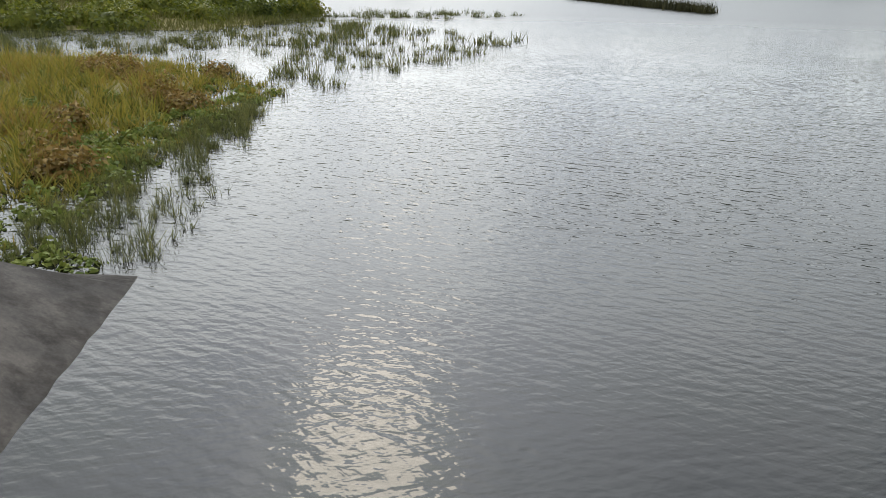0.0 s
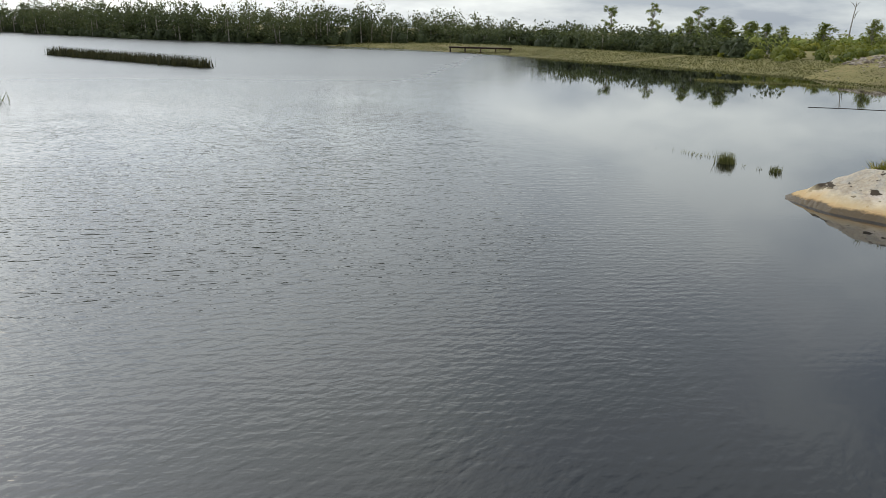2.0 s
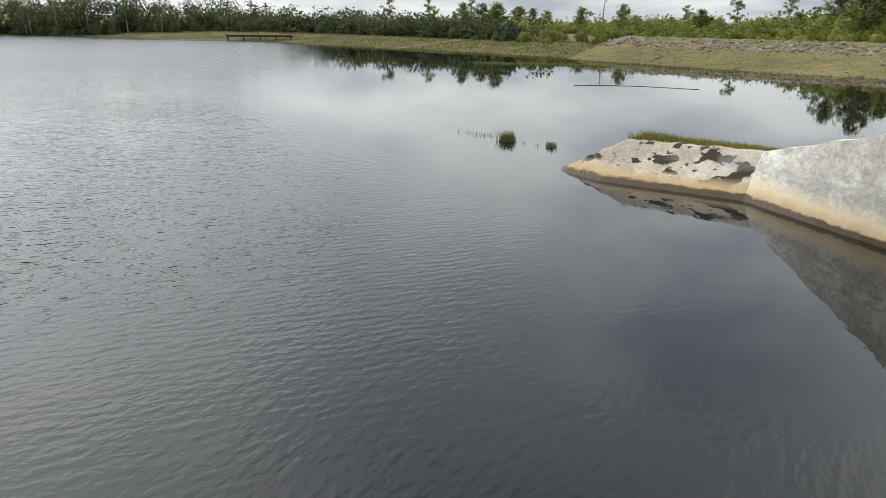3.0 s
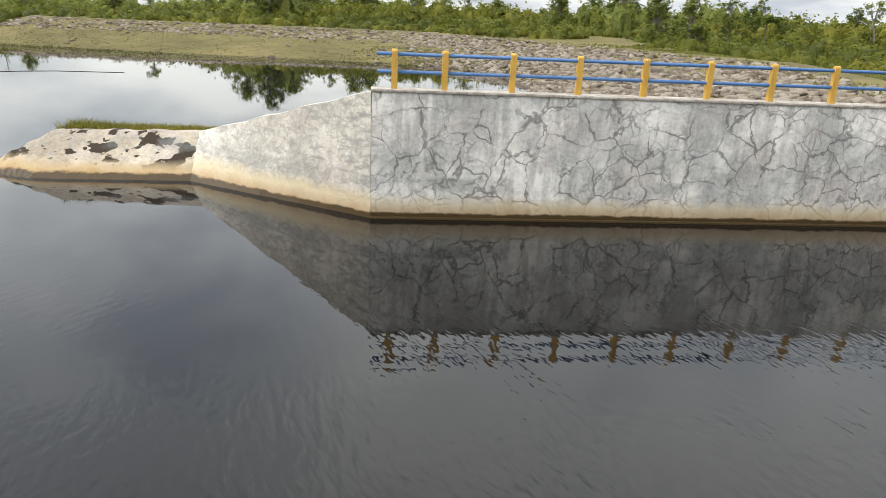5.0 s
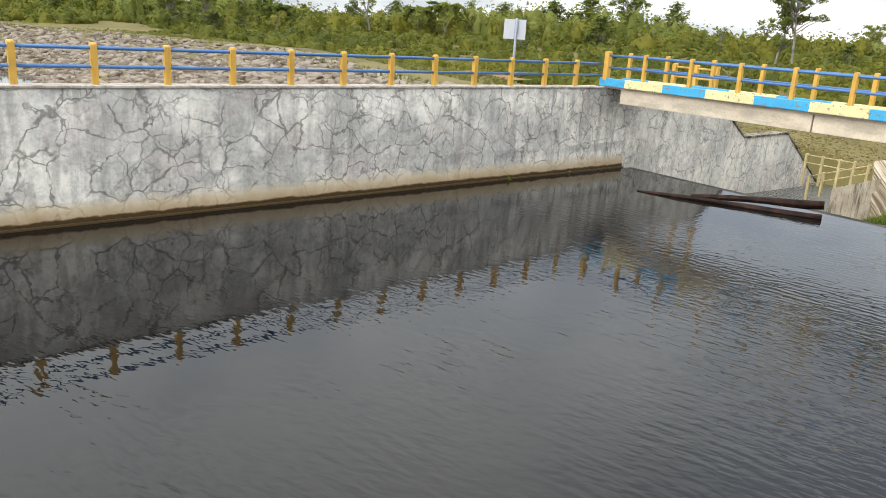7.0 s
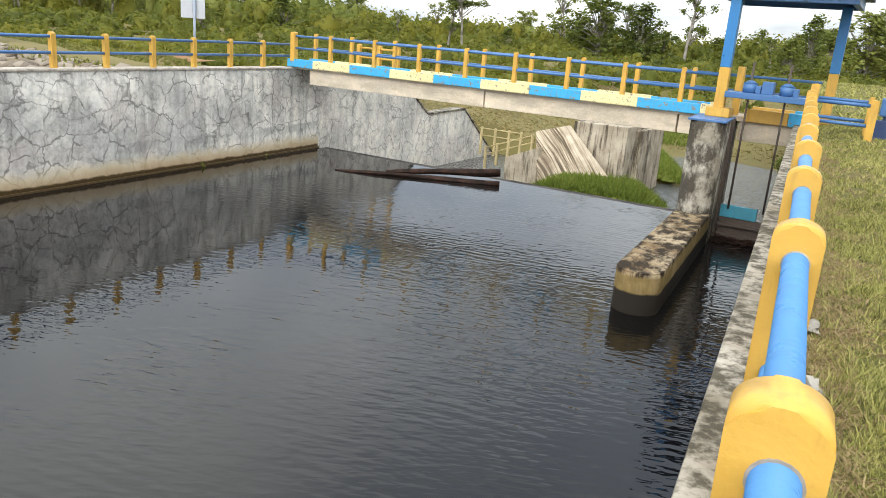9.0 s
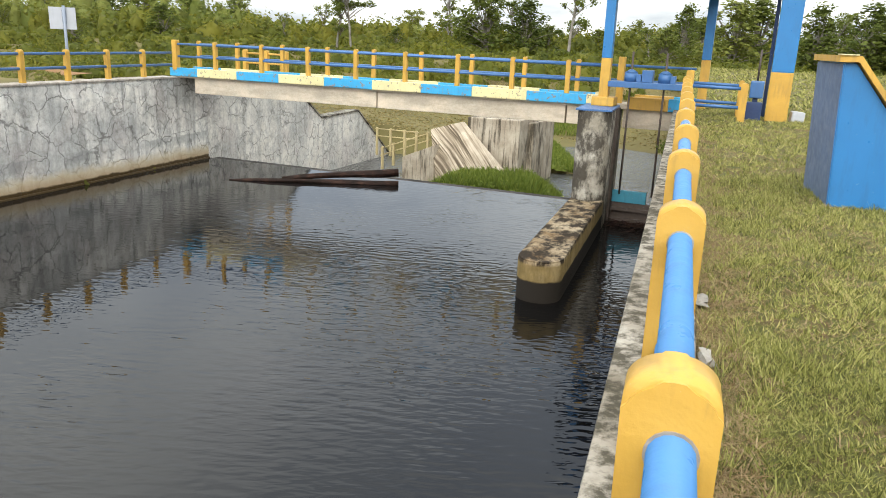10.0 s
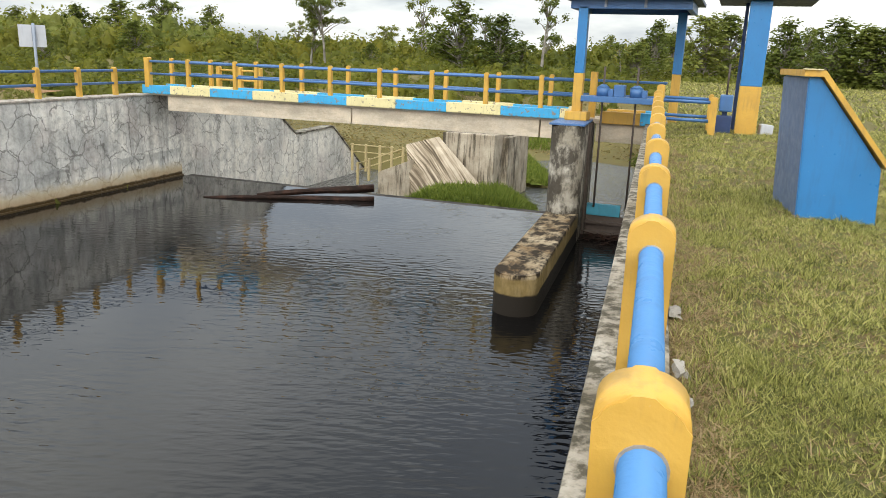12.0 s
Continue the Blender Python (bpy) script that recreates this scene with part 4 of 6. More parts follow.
def winch_deck():
    w = thing("winch_platform", "blue steel platform carrying two gate winches", "winch")
    part("platform", boxed((-3.35, 17.75, 3.20), (-1.70, 18.3, 3.33), 0.012), MAT_RAIL, w)
    for x in (-2.88, -2.12):
        bm = bmesh.new()
        tube(bm, (x, 18.0, 3.33), (x, 18.0, 3.53), 0.15, 0.15, 14)
        drum = part("gear_housing", bm, MAT_RAIL, w, "round blue gear housing")
        part("lid", tubed((x, 18.0, 3.532), (x, 18.0, 3.60), 0.155, 0.05, 14), MAT_RAIL, drum, "conical blue lid")
        part("gearbox", boxed((x + 0.13, 17.9, 3.33), (x + 0.24, 18.1, 3.50), 0.01), MAT_RAIL, w)
    part("motor_box", boxed((-2.62, 17.86, 3.33), (-2.38, 18.14, 3.60), 0.015), MAT_RAIL, w, "blue drive box")


winch_deck()


def leg(parent, x, y, z0, z1, zsplit, w, d):
    part("leg", boxed((x - w / 2, y - d / 2, z0), (x + w / 2, y + d / 2, zsplit), 0.012), MAT_YELLOW, parent, "yellow lower part of a column")
    part("leg", boxed((x - w / 2, y - d / 2, zsplit + 0.001), (x + w / 2, y + d / 2, z1), 0.012), MAT_BLUE, parent, "blue upper part of a column")


def gate_house():
    h = thing("gate_canopy", "open gate canopy on blue and yellow columns under a navy roof", "canopy")
    part("plinth", boxed((-3.72, 17.85, 2.745), (-3.2, 18.35, 2.95), 0.02), MAT_YELLOW, h, "yellow block under a column")
    leg(h, -3.48, 18.08, 2.9, 5.32, 3.83, 0.22, 0.22)
    leg(h, -1.42, 19.9, 2.6, 5.32, 3.86, 0.21, 0.21)
    part("leg", boxed((-3.36, 18.9, 2.7), (-3.2, 19.06, 3.86), 0.012), MAT_YELLOW, h, "short yellow stub column")
    # ring beam with its brackets, and a dark hipped sheet roof over it
    for nm, lo, hi in (("beam", (-3.78, 17.97, 5.27), (-1.10, 18.10, 5.47)), ("beam", (-3.78, 20.0, 5.27), (-1.10, 20.13, 5.47)),
                       ("beam", (-3.78, 18.103, 5.27), (-3.65, 19.997, 5.47)), ("beam", (-1.23, 18.103, 5.27), (-1.10, 19.997, 5.47))):
        part(nm, boxed(lo, hi, 0.01), MAT_RAIL, h, "dull blue ring beam")
    for x in (-2.98, -2.10):
        part("bracket", boxed((x - 0.03, 17.93, 5.30), (x + 0.03, 17.967, 5.47), 0.006), MAT_STEEL, h, "pale steel bracket")
    eave = [(-3.95, 17.72), (-0.93, 17.72), (-0.93, 20.38), (-3.95, 20.38)]
    bm = bmesh.new()
    low = [bm.verts.new((x, y, 5.475)) for x, y in eave]
    rim = [bm.verts.new((x, y, 5.545)) for x, y in eave]
    ra, rb = bm.verts.new((-2.9, 19.05, 6.35)), bm.verts.new((-1.98, 19.05, 6.35))
    bm.faces.new(low[::-1])
    for i in range(4):
        bm.faces.new((low[i], low[(i + 1) % 4], rim[(i + 1) % 4], rim[i]))
    bm.faces.new((rim[0], rim[1], rb, ra)); bm.faces.new((rim[1], rim[2], rb)); bm.faces.new((rim[2], rim[3], ra, rb)); bm.faces.new((rim[3], rim[0], ra))
    part("roof", bm, MAT_NAVY, h, "dark navy hipped sheet roof")


gate_house()


def second_canopy():
    h = thing("canopy", "tall blue and yellow columned canopy on the lawn edge", "canopy")
    leg(h, 0.27, 17.25, 2.6, 5.4, 3.72, 0.42, 0.50)
    # added dark strip: the column's shaded left face given as navy colour
    part("leg", boxed((-0.02, 17.7, 2.6), (0.05, 18.1, 5.4), 0.01), MAT_NAVY, h, "dark blue upright strip standing in for the column's shaded side")
    part("roof", boxed((-0.55, 16.85, 5.40), (1.3, 18.6, 5.52), 0.02), MAT_NAVY, h, "flat dark blue roof slab")


second_canopy()


def side_fence():
    f = thing("fence", "short blue railing with a yellow gate post at the platform", "fence", "channel fences")
    part("post", post_mesh(0.15, 0.15, 1.0, 0.03), MAT_YELLOW, f, "yellow corner post").matrix_basis = pose(-1.44, 16.35, BANK_Z)
    part("post", post_mesh(0.14, 0.14, 0.80, 0.03), MAT_YELLOW, f, "yellow gate post").matrix_basis = pose(-0.38, 16.25, BANK_Z)
    part("post", post_mesh(0.10, 0.10, 0.82, 0.03), MAT_YELLOW, f, "yellow post").matrix_basis = pose(-0.47, 17.2, BANK_Z)
    for z in (3.02, 3.39):
        part("rail", tubed((-1.42, 16.3, z), (-0.4, 16.24, z), 0.034), MAT_RAIL, f, "blue painted pipe rail")
        part("rail", tubed((-1.42, 17.3, z + 0.02), (-0.4, 17.2, z + 0.02), 0.034), MAT_RAIL, f, "blue painted pipe rail")


side_fence()


def winch_stand():
    s = thing("winch_stand", "small blue hand winch on a stand beside the column", "winch", at=(-0.17, 16.75, BANK_Z))
    part("frame", boxed((-0.15, -0.1, 0), (0.15, 0.12, 0.42), 0.02), MAT_NAVY, s, "dark blue stand")
    part("housing", boxed((-0.12, -0.12, 0.50), (0.14, 0.12, 0.84), 0.03), MAT_RAIL, s, "blue gear housing")
    part("neck", boxed((-0.05, -0.05, 0.42), (0.05, 0.05, 0.52), 0.005), MAT_NAVY, s)
    part("crank", tubed((0.0, 0, 0.84), (0.0, 0, 1.45), 0.02), MAT_RUST, s, "thin dark spindle")


winch_stand()


def monument():
    m = thing("inscription_stand", "blue concrete stand on the lawn, sloping top edged in yellow", "monument")
    # five-sided outline seen from the water side, running back across the lawn
    prof = [(0.665, 2.66), (1.335, 2.66), (1.30, 3.27), (0.70, 4.05), (0.60, 4.05)]
    bm = bmesh.new()
    skew = -0.155
    a = [bm.verts.new((x, 7.68, z)) for x, z in prof]
    c = [bm.verts.new((x + skew, 8.65, z)) for x, z in prof]
    bm.faces.new(a); bm.faces.new(c)
    for i in range(5):
        bm.faces.new((a[i], a[(i + 1) % 5], c[(i + 1) % 5], c[i]))
    bmesh.ops.bevel(bm, geom=list(bm.edges), offset=0.01, segments=2, affect="EDGES")
    part("body", bm, MAT_BLUE, m, "blue painted body")
    cap = [(0.555, 4.052), (0.715, 4.056), (1.345, 3.262), (1.355, 3.31), (0.73, 4.11), (0.555, 4.11)]
    bm = bmesh.new()
    a = [bm.verts.new((x, 7.62, z)) for x, z in cap]
    c = [bm.verts.new((x + skew, 8.71, z)) for x, z in cap]
    for q in (a, c):
        bm.faces.new((q[0], q[1], q[4], q[5])); bm.faces.new((q[1], q[2], q[3], q[4]))
    for i in range(6):
        bm.faces.new((a[i], a[(i + 1) % 6], c[(i + 1) % 6], c[i]))
    part("cap", bm, MAT_YELLOW, m, "yellow painted coping slab")
    part("top_slab", boxed((0.545, 7.60, 4.112), (0.705, 7.75, 4.122), 0.003), MAT_CREAM, m, "faded cream patch on the coping")
    # thin added panel whose duller blue paints in this side's shade and sheen
    bm = bmesh.new()
    face = [bm.verts.new(p) for p in ((0.655, 7.70, 2.70), (0.592, 7.70, 4.04), (0.592 + skew, 8.63, 4.04), (0.655 + skew, 8.63, 2.70))]
    deep = [bm.verts.new((v.co.x + 0.03, v.co.y, v.co.z)) for v in face]
    bm.faces.new(face); bm.faces.new(deep[::-1])
    for i in range(4):
        bm.faces.new((face[i], deep[i], deep[(i + 1) % 4], face[(i + 1) % 4]))
    part("shaded_side_panel", bm, MAT_SHADED_BLUE, m, "weathered grey-blue side face, shade and sky sheen put into its colour")
    part("footing", boxed((0.40, 8.2, 2.6), (0.56, 8.75, 2.76), 0.03), MAT_COPING, m, "rough bare concrete footing")


monument()

bm = boxed((-0.13, -0.12, 0), (0.13, 0.12, 0.27), 0.03)
stone_block = tagged(part("white_block", bm, MAT_WHITE), "pale concrete block beside the yellow column", "block")
stone_block.matrix_basis = pose(0.66, 17.3, BANK_Z - 0.02, 0, 4, 12)


# ---------------------------------------------------------------- logs on the weir
def log(a, b, ra, rb, label):
    bm = bmesh.new()
    n, k = 12, 10
    rows = []
    a, b = Vector(a), Vector(b)
    side = (b - a).cross(Vector((0, 0, 1))).normalized()
    up = side.cross(b - a).normalized()
    for i in range(n + 1):
        t = i / n
        r = ra + (rb - ra) * t
        c = a.lerp(b, t) + up * 0.03 * math.sin(t * 5) + side * 0.05 * math.sin(t * 3.2)
        rows.append([tuple(c + (side * math.cos(2 * math.pi * j / k) + up * math.sin(2 * math.pi * j / k)) * r * (1 + 0.12 * math.sin(j * 2.1 + i))) for j in range(k + 1)])
    vs = sheet(bm, rows, True)
    bm.faces.new(vs[0][:-1]); bm.faces.new(vs[-1][:-1])
    bmesh.ops.remove_doubles(bm, verts=bm.verts, dist=0.0005)
    return tagged(part("log", bm, MAT_WOOD), label, "log", "drift logs")


log((-13.7, 17.2, -0.01), (-9.35, 19.25, 0.05), 0.04, 0.11, "long dark drift log lodged on the weir crest")
log((-12.6, 18.2, 0.0), (-9.7, 19.95, 0.26), 0.06, 0.125, "thick reddish drift log lying across another on the weir")


# ---------------------------------------------------------------- sign
def sign():
    s = thing("road_sign", "white rectangular sign seen from behind on a grey pole", "sign", at=(-21.0, 18.5, 1.9), rz=44)
    part("pole", tubed((0, 0, 0), (0, 0, 2.75), 0.045), MAT_STEEL, s, "grey steel pole")
    part("panel", boxed((-0.44, 0.05, 2.02), (0.34, 0.075, 2.70), 0.006), MAT_WHITE, s, "white sheet panel")
    part("bracket", boxed((-0.06, 0.0, 2.2), (0.06, 0.05, 2.62), 0.005), MAT_STEEL, s)


sign()


# ---------------------------------------------------------------- below the weir
def abutment():
    a = thing("downstream_abutment", "rain-streaked sloping concrete abutment below the weir", "abutment")

    def prism(top, back, floor=-2.2):
        """A block below a flat upper outline: the outline, and the same pushed back and down to its bed."""
        bm = bmesh.new()
        v = [bm.verts.new(p) for p in top]
        u = [bm.verts.new((x + back[0], y + back[1], floor)) for x, y, z in top]
        n = len(top)
        bm.faces.new(v); bm.faces.new(u[::-1])
        for i in range(n):
            bm.faces.new((v[i], u[i], u[(i + 1) % n], v[(i + 1) % n]))
        bmesh.ops.recalc_face_normals(bm, faces=bm.faces)
        bmesh.ops.bevel(bm, geom=list(bm.edges), offset=0.03, segments=2, affect="EDGES")
        return bm

    part("wall", prism([(-12.93, 26.9, -0.47), (-11.5, 26.9, 0.12), (-11.5, 27.5, 0.12), (-12.93, 27.5, -0.47)], (0, 0)), MAT_CHUTE, a, "upright pale concrete wall with a falling top")
    part("apron", prism([(-12.04, 27.6, 0.65), (-10.86, 28.2, 0.99), (-8.45, 26.5, -0.55), (-8.9, 26.1, -1.2), (-11.2, 26.3, -1.2)], (0.05, 1.3)), MAT_APRON, a, "sloping slab with slanting dark rain streaks")
    part("head_block", boxed((-10.72, 28.25, -2.2), (-8.55, 30.6, 1.16), 0.04), MAT_CHUTE, a, "square concrete head block with dark drips")
    part("cap", boxed((-8.548, 29.4, -2.2), (-8.3, 32.6, 0.98), 0.03), MAT_CHUTE, a, "low end wall stained brown")
    f = thing("guard_rail", "weathered yellow guard rail on the downstream bank", "fence")
    for k in range(5):
        x, z = -14.6 + 0.52 * k, -0.45 + 0.197 * k
        part("post", boxed((x - 0.045, 28.4, z - 0.9), (x + 0.045, 28.5, z + 0.06), 0.008), MAT_OCHRE, f)
    for dz in (0.0, -0.29):
        part("rail", tubed((-14.7, 28.45, -0.49 + dz), (-12.45, 28.45, 0.36 + dz), 0.024), MAT_OCHRE, f)
    f = thing("guard_rail", "second weathered yellow guard rail farther down the bank", "fence")
    for x in (-16.2, -15.5, -14.8, -14.2):
        part("post", boxed((x - 0.045, 30.95, -1.2), (x + 0.045, 31.05, 0.06), 0.008), MAT_OCHRE, f)
    for z in (0.0, -0.32):
        part("rail", tubed((-16.3, 31, z), (-14.1, 31, z), 0.024), MAT_OCHRE, f)
    g = thing("guard_rail", "short yellow fence on the far bank past the bridge", "fence")
    for x in (-18.15, -17.2, -16.35):
        part("post", post_mesh(0.16, 0.16, 0.85, 0.03), MAT_YELLOW, g, "yellow post").matrix_basis = pose(x, 24.0, 2.58)
    for z in (2.95, 3.3):
        part("rail", tubed((-18.2, 24, z), (-16.3, 24, z), 0.035), MAT_YELLOW, g)


abutment()


# ---------------------------------------------------------------- riprap dam
TOE = [(-16.4, 1.6), (-30, 3.9), (-50, 7.4), (-58, 6.6), (-66.2, 1.6), (-68.5, -12), (-69.5, -25), (-74, -43)]
CREST = [(-17.5, 15.5), (-31, 18.5), (-47, 22.5), (-66, 15.0), (-94, 1), (-94.0, -14), (-91.5, -28), (-92, -45)]


DAM = TOE + CREST[::-1]


def along(line, n):
    p = np.asarray(line, float)
    s = np.r_[0, np.cumsum(np.hypot(*np.diff(p, axis=0).T))]
    t = np.linspace(0, s[-1], n)
    return np.stack([np.interp(t, s, p[:, 0]), np.interp(t, s, p[:, 1])], 1)


def dam_at(u, v):
    """Surface of the embankment: u along it 0 to 1, v from toe to crest."""
    n = 200
    a, b = along(TOE, n), along(CREST, n)
    k = np.clip(u, 0, 1) * (n - 1)
    i = np.minimum(k.astype(int), n - 2); f = (k - i)[:, None]
    p, q = a[i] * (1 - f) + a[i + 1] * f, b[i] * (1 - f) + b[i + 1] * f
    xy = p + (q - p) * v[:, None]
    z = -0.12 + 2.35 * np.clip(v, 0, 1) ** 0.9
    return np.column_stack([xy, z])


def build_dam():
    U, V = np.meshgrid(np.linspace(0, 1, 160), np.linspace(0, 1.12, 14))
    p = dam_at(U.ravel(), V.ravel())
    p[:, 2] += 0.06 * wave(p[:, 0], p[:, 1], 0.9)
    i = np.arange(U.size).reshape(U.shape)
    f = np.stack([i[:-1, :-1], i[:-1, 1:], i[1:, 1:], i[1:, :-1]], -1).reshape(-1, 4)
    return np_mesh("embankment", p, f, MAT_EARTH, "long embankment faced with rough quarry stone", "embankment", "structure")


dam = build_dam()


def stone_shapes(n, rng):
    out = []
    for _ in range(n):
        bm = bmesh.new()
        bmesh.ops.create_icosphere(bm, subdivisions=1, radius=0.5)
        for v in bm.verts:
            v.co *= rng.uniform(0.62, 1.3)
            v.co.z *= 0.62
        me = bpy.data.meshes.new("stone")
        bm.to_mesh(me); bm.free()
        me.materials.append(MAT_STONE)
        out.append(me)
    return out


# ---------------------------------------------------------------- plants
def grow_tree(kind, rng):
    """Verts and faces of trunk and crown for a tree one metre per unit, 7 m tall by rule."""
    h = 7.0
    bm = bmesh.new()
    blobs = []
    if kind == "palm":
        for i in range(5):
            tube(bm, (0.08 * math.sin(i), 0, i), (0.08 * math.sin(i + 1), 0, i + 1.02), 0.16 - 0.012 * i, 0.15 - 0.012 * i, 8)
        c = []
        for k in range(15):
            a = k * 2.4
            for t in np.linspace(0.1, 1, 14):
                r = 2.4 * t
                z = 5.1 + 1.9 * t - 2.3 * t * t * (1 + 0.5 * math.sin(k))
                for s in (-1, 1):
                    c.append((r * math.cos(a + s * 0.1 * (1.3 - t)), r * math.sin(a + s * 0.1 * (1.3 - t)), z - 0.1 * abs(s)))
        return bm, cards(np.array(c), 0.42, rng, 0.5, 2.2)
    trunk_h = {"round": 2.4, "umbrella": 5.0, "sparse": 4.6, "dead": 6.6}[kind]
    lean = rng.uniform(-0.25, 0.25, 2)
    pts = [(lean[0] * t * t * 2, lean[1] * t * t * 2, trunk_h * t) for t in np.linspace(0, 1, 5)]
    r0 = 0.13 if kind in ("umbrella", "dead") else 0.15
    for i in range(4):
        tube(bm, pts[i], pts[i + 1], r0 * (1 - 0.15 * i), r0 * (1 - 0.15 * (i + 1)), 8, False)
    topp = np.array(pts[-1])
    nb = {"round": 44, "umbrella": 34, "sparse": 22, "dead": 5}[kind]
    lop = rng.uniform(0, 6.28)
    for k in range(nb):
        a = k * 2.4 + rng.uniform(-0.4, 0.4)
        if kind == "round":
            z = -1.9 + 6.2 * (k / nb) ** 0.9 + rng.uniform(-0.3, 0.3)
            r = rng.uniform(0.25, 1.0) * np.interp(z, (-1.9, 0.0, 1.6, 3.4, 4.4), (1.1, 1.75, 1.5, 0.75, 0.2)) * (1 + 0.3 * math.cos(a - lop))
            rad = rng.uniform(0.26, 0.62)
        elif kind == "umbrella":
            tier = k % 3
            z = (-0.3, 0.7, 1.5)[tier] + rng.uniform(-0.45, 0.45); r = rng.uniform(0.3, 1.0) * (1.7, 2.4, 1.6)[tier] * (1 + 0.25 * math.cos(a - lop)); rad = rng.uniform(0.35, 0.68)
        elif kind == "sparse":
            z = rng.uniform(-1.9, 2.2); r = rng.uniform(0.15, 1.0) * (1.45 - 0.22 * abs(z)); rad = rng.uniform(0.3, 0.58)
        else:
            z = rng.uniform(-1.5, 0.6); r = rng.uniform(0.4, 1.0); rad = 0
        end = topp + (r * math.cos(a), r * math.sin(a), z)
        root = topp * (1, 1, min(0.98, max(0.45, (topp[2] + z - 0.5 * r - 0.4) / topp[2])))
        mid = (root + end) / 2 + (0, 0, 0.12)
        tube(bm, root, mid, 0.05, 0.035, 4, False); tube(bm, mid, end, 0.035, 0.012, 3, False)
        if rad:
            blobs.append((end, rad))
    if not blobs:
        return bm, None
    c, o = [], []
    flat = {"round": 1.2, "umbrella": 0.6, "sparse": 0.75}[kind]
    for e, rad in blobs:
        n = int({"round": 142, "umbrella": 340, "sparse": 230}[kind] * rad * rad + 18)
        d = rng.normal(size=(n, 3)); d /= np.linalg.norm(d, axis=1, keepdims=True)
        k = rad * rng.uniform(0.3, 1.25, n)[:, None] * (0.85 + 0.3 * np.sin(d[:, :1] * 6 + e[0]) * np.cos(d[:, 1:2] * 5 + e[1]))
        c.append(e + d * k * (1, 1, flat)); o.append(d + 0.25 * (e - topp))
    return bm, cards(np.concatenate(c), 0.13 if kind != "round" else 0.17, rng, 0.5, out=np.concatenate(o))


TREE_WORDS = {"round": "dense dark green broadleaf tree in the scrub", "umbrella": "tall bare-trunked tree with a flat spreading crown", "sparse": "thin open-crowned tree with pale limbs",
              "palm": "young palm with arching fronds above the scrub", "dead": "tall dead bare trunk standing over the trees"}
TREES = [
    (-91.2, 78.0, 7.0, 'round'), (-82.9, 79.7, 7.6, 'round'), (-81.6, 87.9, 8.5, 'round'), (-84.5, 98.8, 9.7, 'umbrella'), (-73.1, 95.2, 8.4, 'round'),
    (-42.0, 73.9, 9.0, 'umbrella'), (-64.0, 135.7, 7.7, 'umbrella'), (-37.6, 92.7, 9.4, 'sparse'), (-31.8, 89.5, 9.1, 'round'), (-31.8, 100.1, 8.7, 'sparse'),
    (-26.3, 91.3, 7.5, 'round'), (-21.3, 87.4, 10.5, 'sparse'), (-23.8, 158.2, 7.6, 'round'), (-17.1, 149.0, 7.1, 'round'), (-8.5, 94.6, 7.4, 'round'),
]
TREES += [
    (-4.3, 79.9, 7.5, 'round'), (-2.9, 90.0, 6.2, 'sparse'), (-1.5, 85.0, 7.8, 'round'), (3.3, 69.9, 6.4, 'round'), (5.0, 74.8, 6.1, 'sparse'),
    (6.4, 67.7, 6.4, 'round'), (8.7, 65.4, 6.0, 'round'), (11.6, 65.0, 6.4, 'round'), (-144.6, -38.2, 5.6, 'round'), (-113.4, -22.0, 8.6, 'round'),
    (-120.8, -19.6, 7.2, 'round'), (-128.5, -13.9, 6.6, 'sparse'), (-135.6, -9.7, 8.3, 'round'), (-163.1, -4.8, 5.9, 'round'), (-142.8, 2.6, 5.3, 'round'),
]
TREES += [
    (-129.9, 3.8, 8.7, 'sparse'), (-121.6, 13.6, 4.9, 'palm'), (-155.9, 12.6, 4.8, 'round'), (-113.8, 20.1, 7.0, 'round'), (-132.3, 31.1, 7.7, 'round'),
    (-115.3, 31.8, 9.8, 'round'), (-90.7, 28.3, 6.4, 'round'), (-86.8, 30.5, 6.1, 'round'), (-88.2, 35.2, 6.6, 'sparse'), (-82.1, 36.8, 5.0, 'palm'),
    (-104.3, 59.4, 6.1, 'round'), (-96.9, 62.0, 6.3, 'round'), (-82.7, 56.2, 6.2, 'palm'), (-80.7, 59.1, 6.9, 'palm'), (-94.3, 74.2, 6.9, 'round'),
]
TREES += [
    (-123.8, -114.8, 8.3, 'sparse'), (-134.1, -113.3, 8.7, 'sparse'), (-176.0, -132.6, 9.4, 'sparse'), (-172.3, -122.3, 7.3, 'round'), (-168.2, -111.8, 7.9, 'round'),
    (-180.1, -110.3, 6.7, 'round'), (-170.8, -89.4, 9.9, 'dead'), (-188.9, -71.6, 5.6, 'sparse'), (-176.3, -98.4, 5.6, 'round'), (-101.3, -110.6, 4.1, 'round'),
    (-101.1, -124.0, 3.9, 'round'), (-95.7, -128.2, 4.4, 'round'), (-119.5, -26.5, 8.3, 'round'), (-125.0, -32.8, 5.9, 'round'),
]


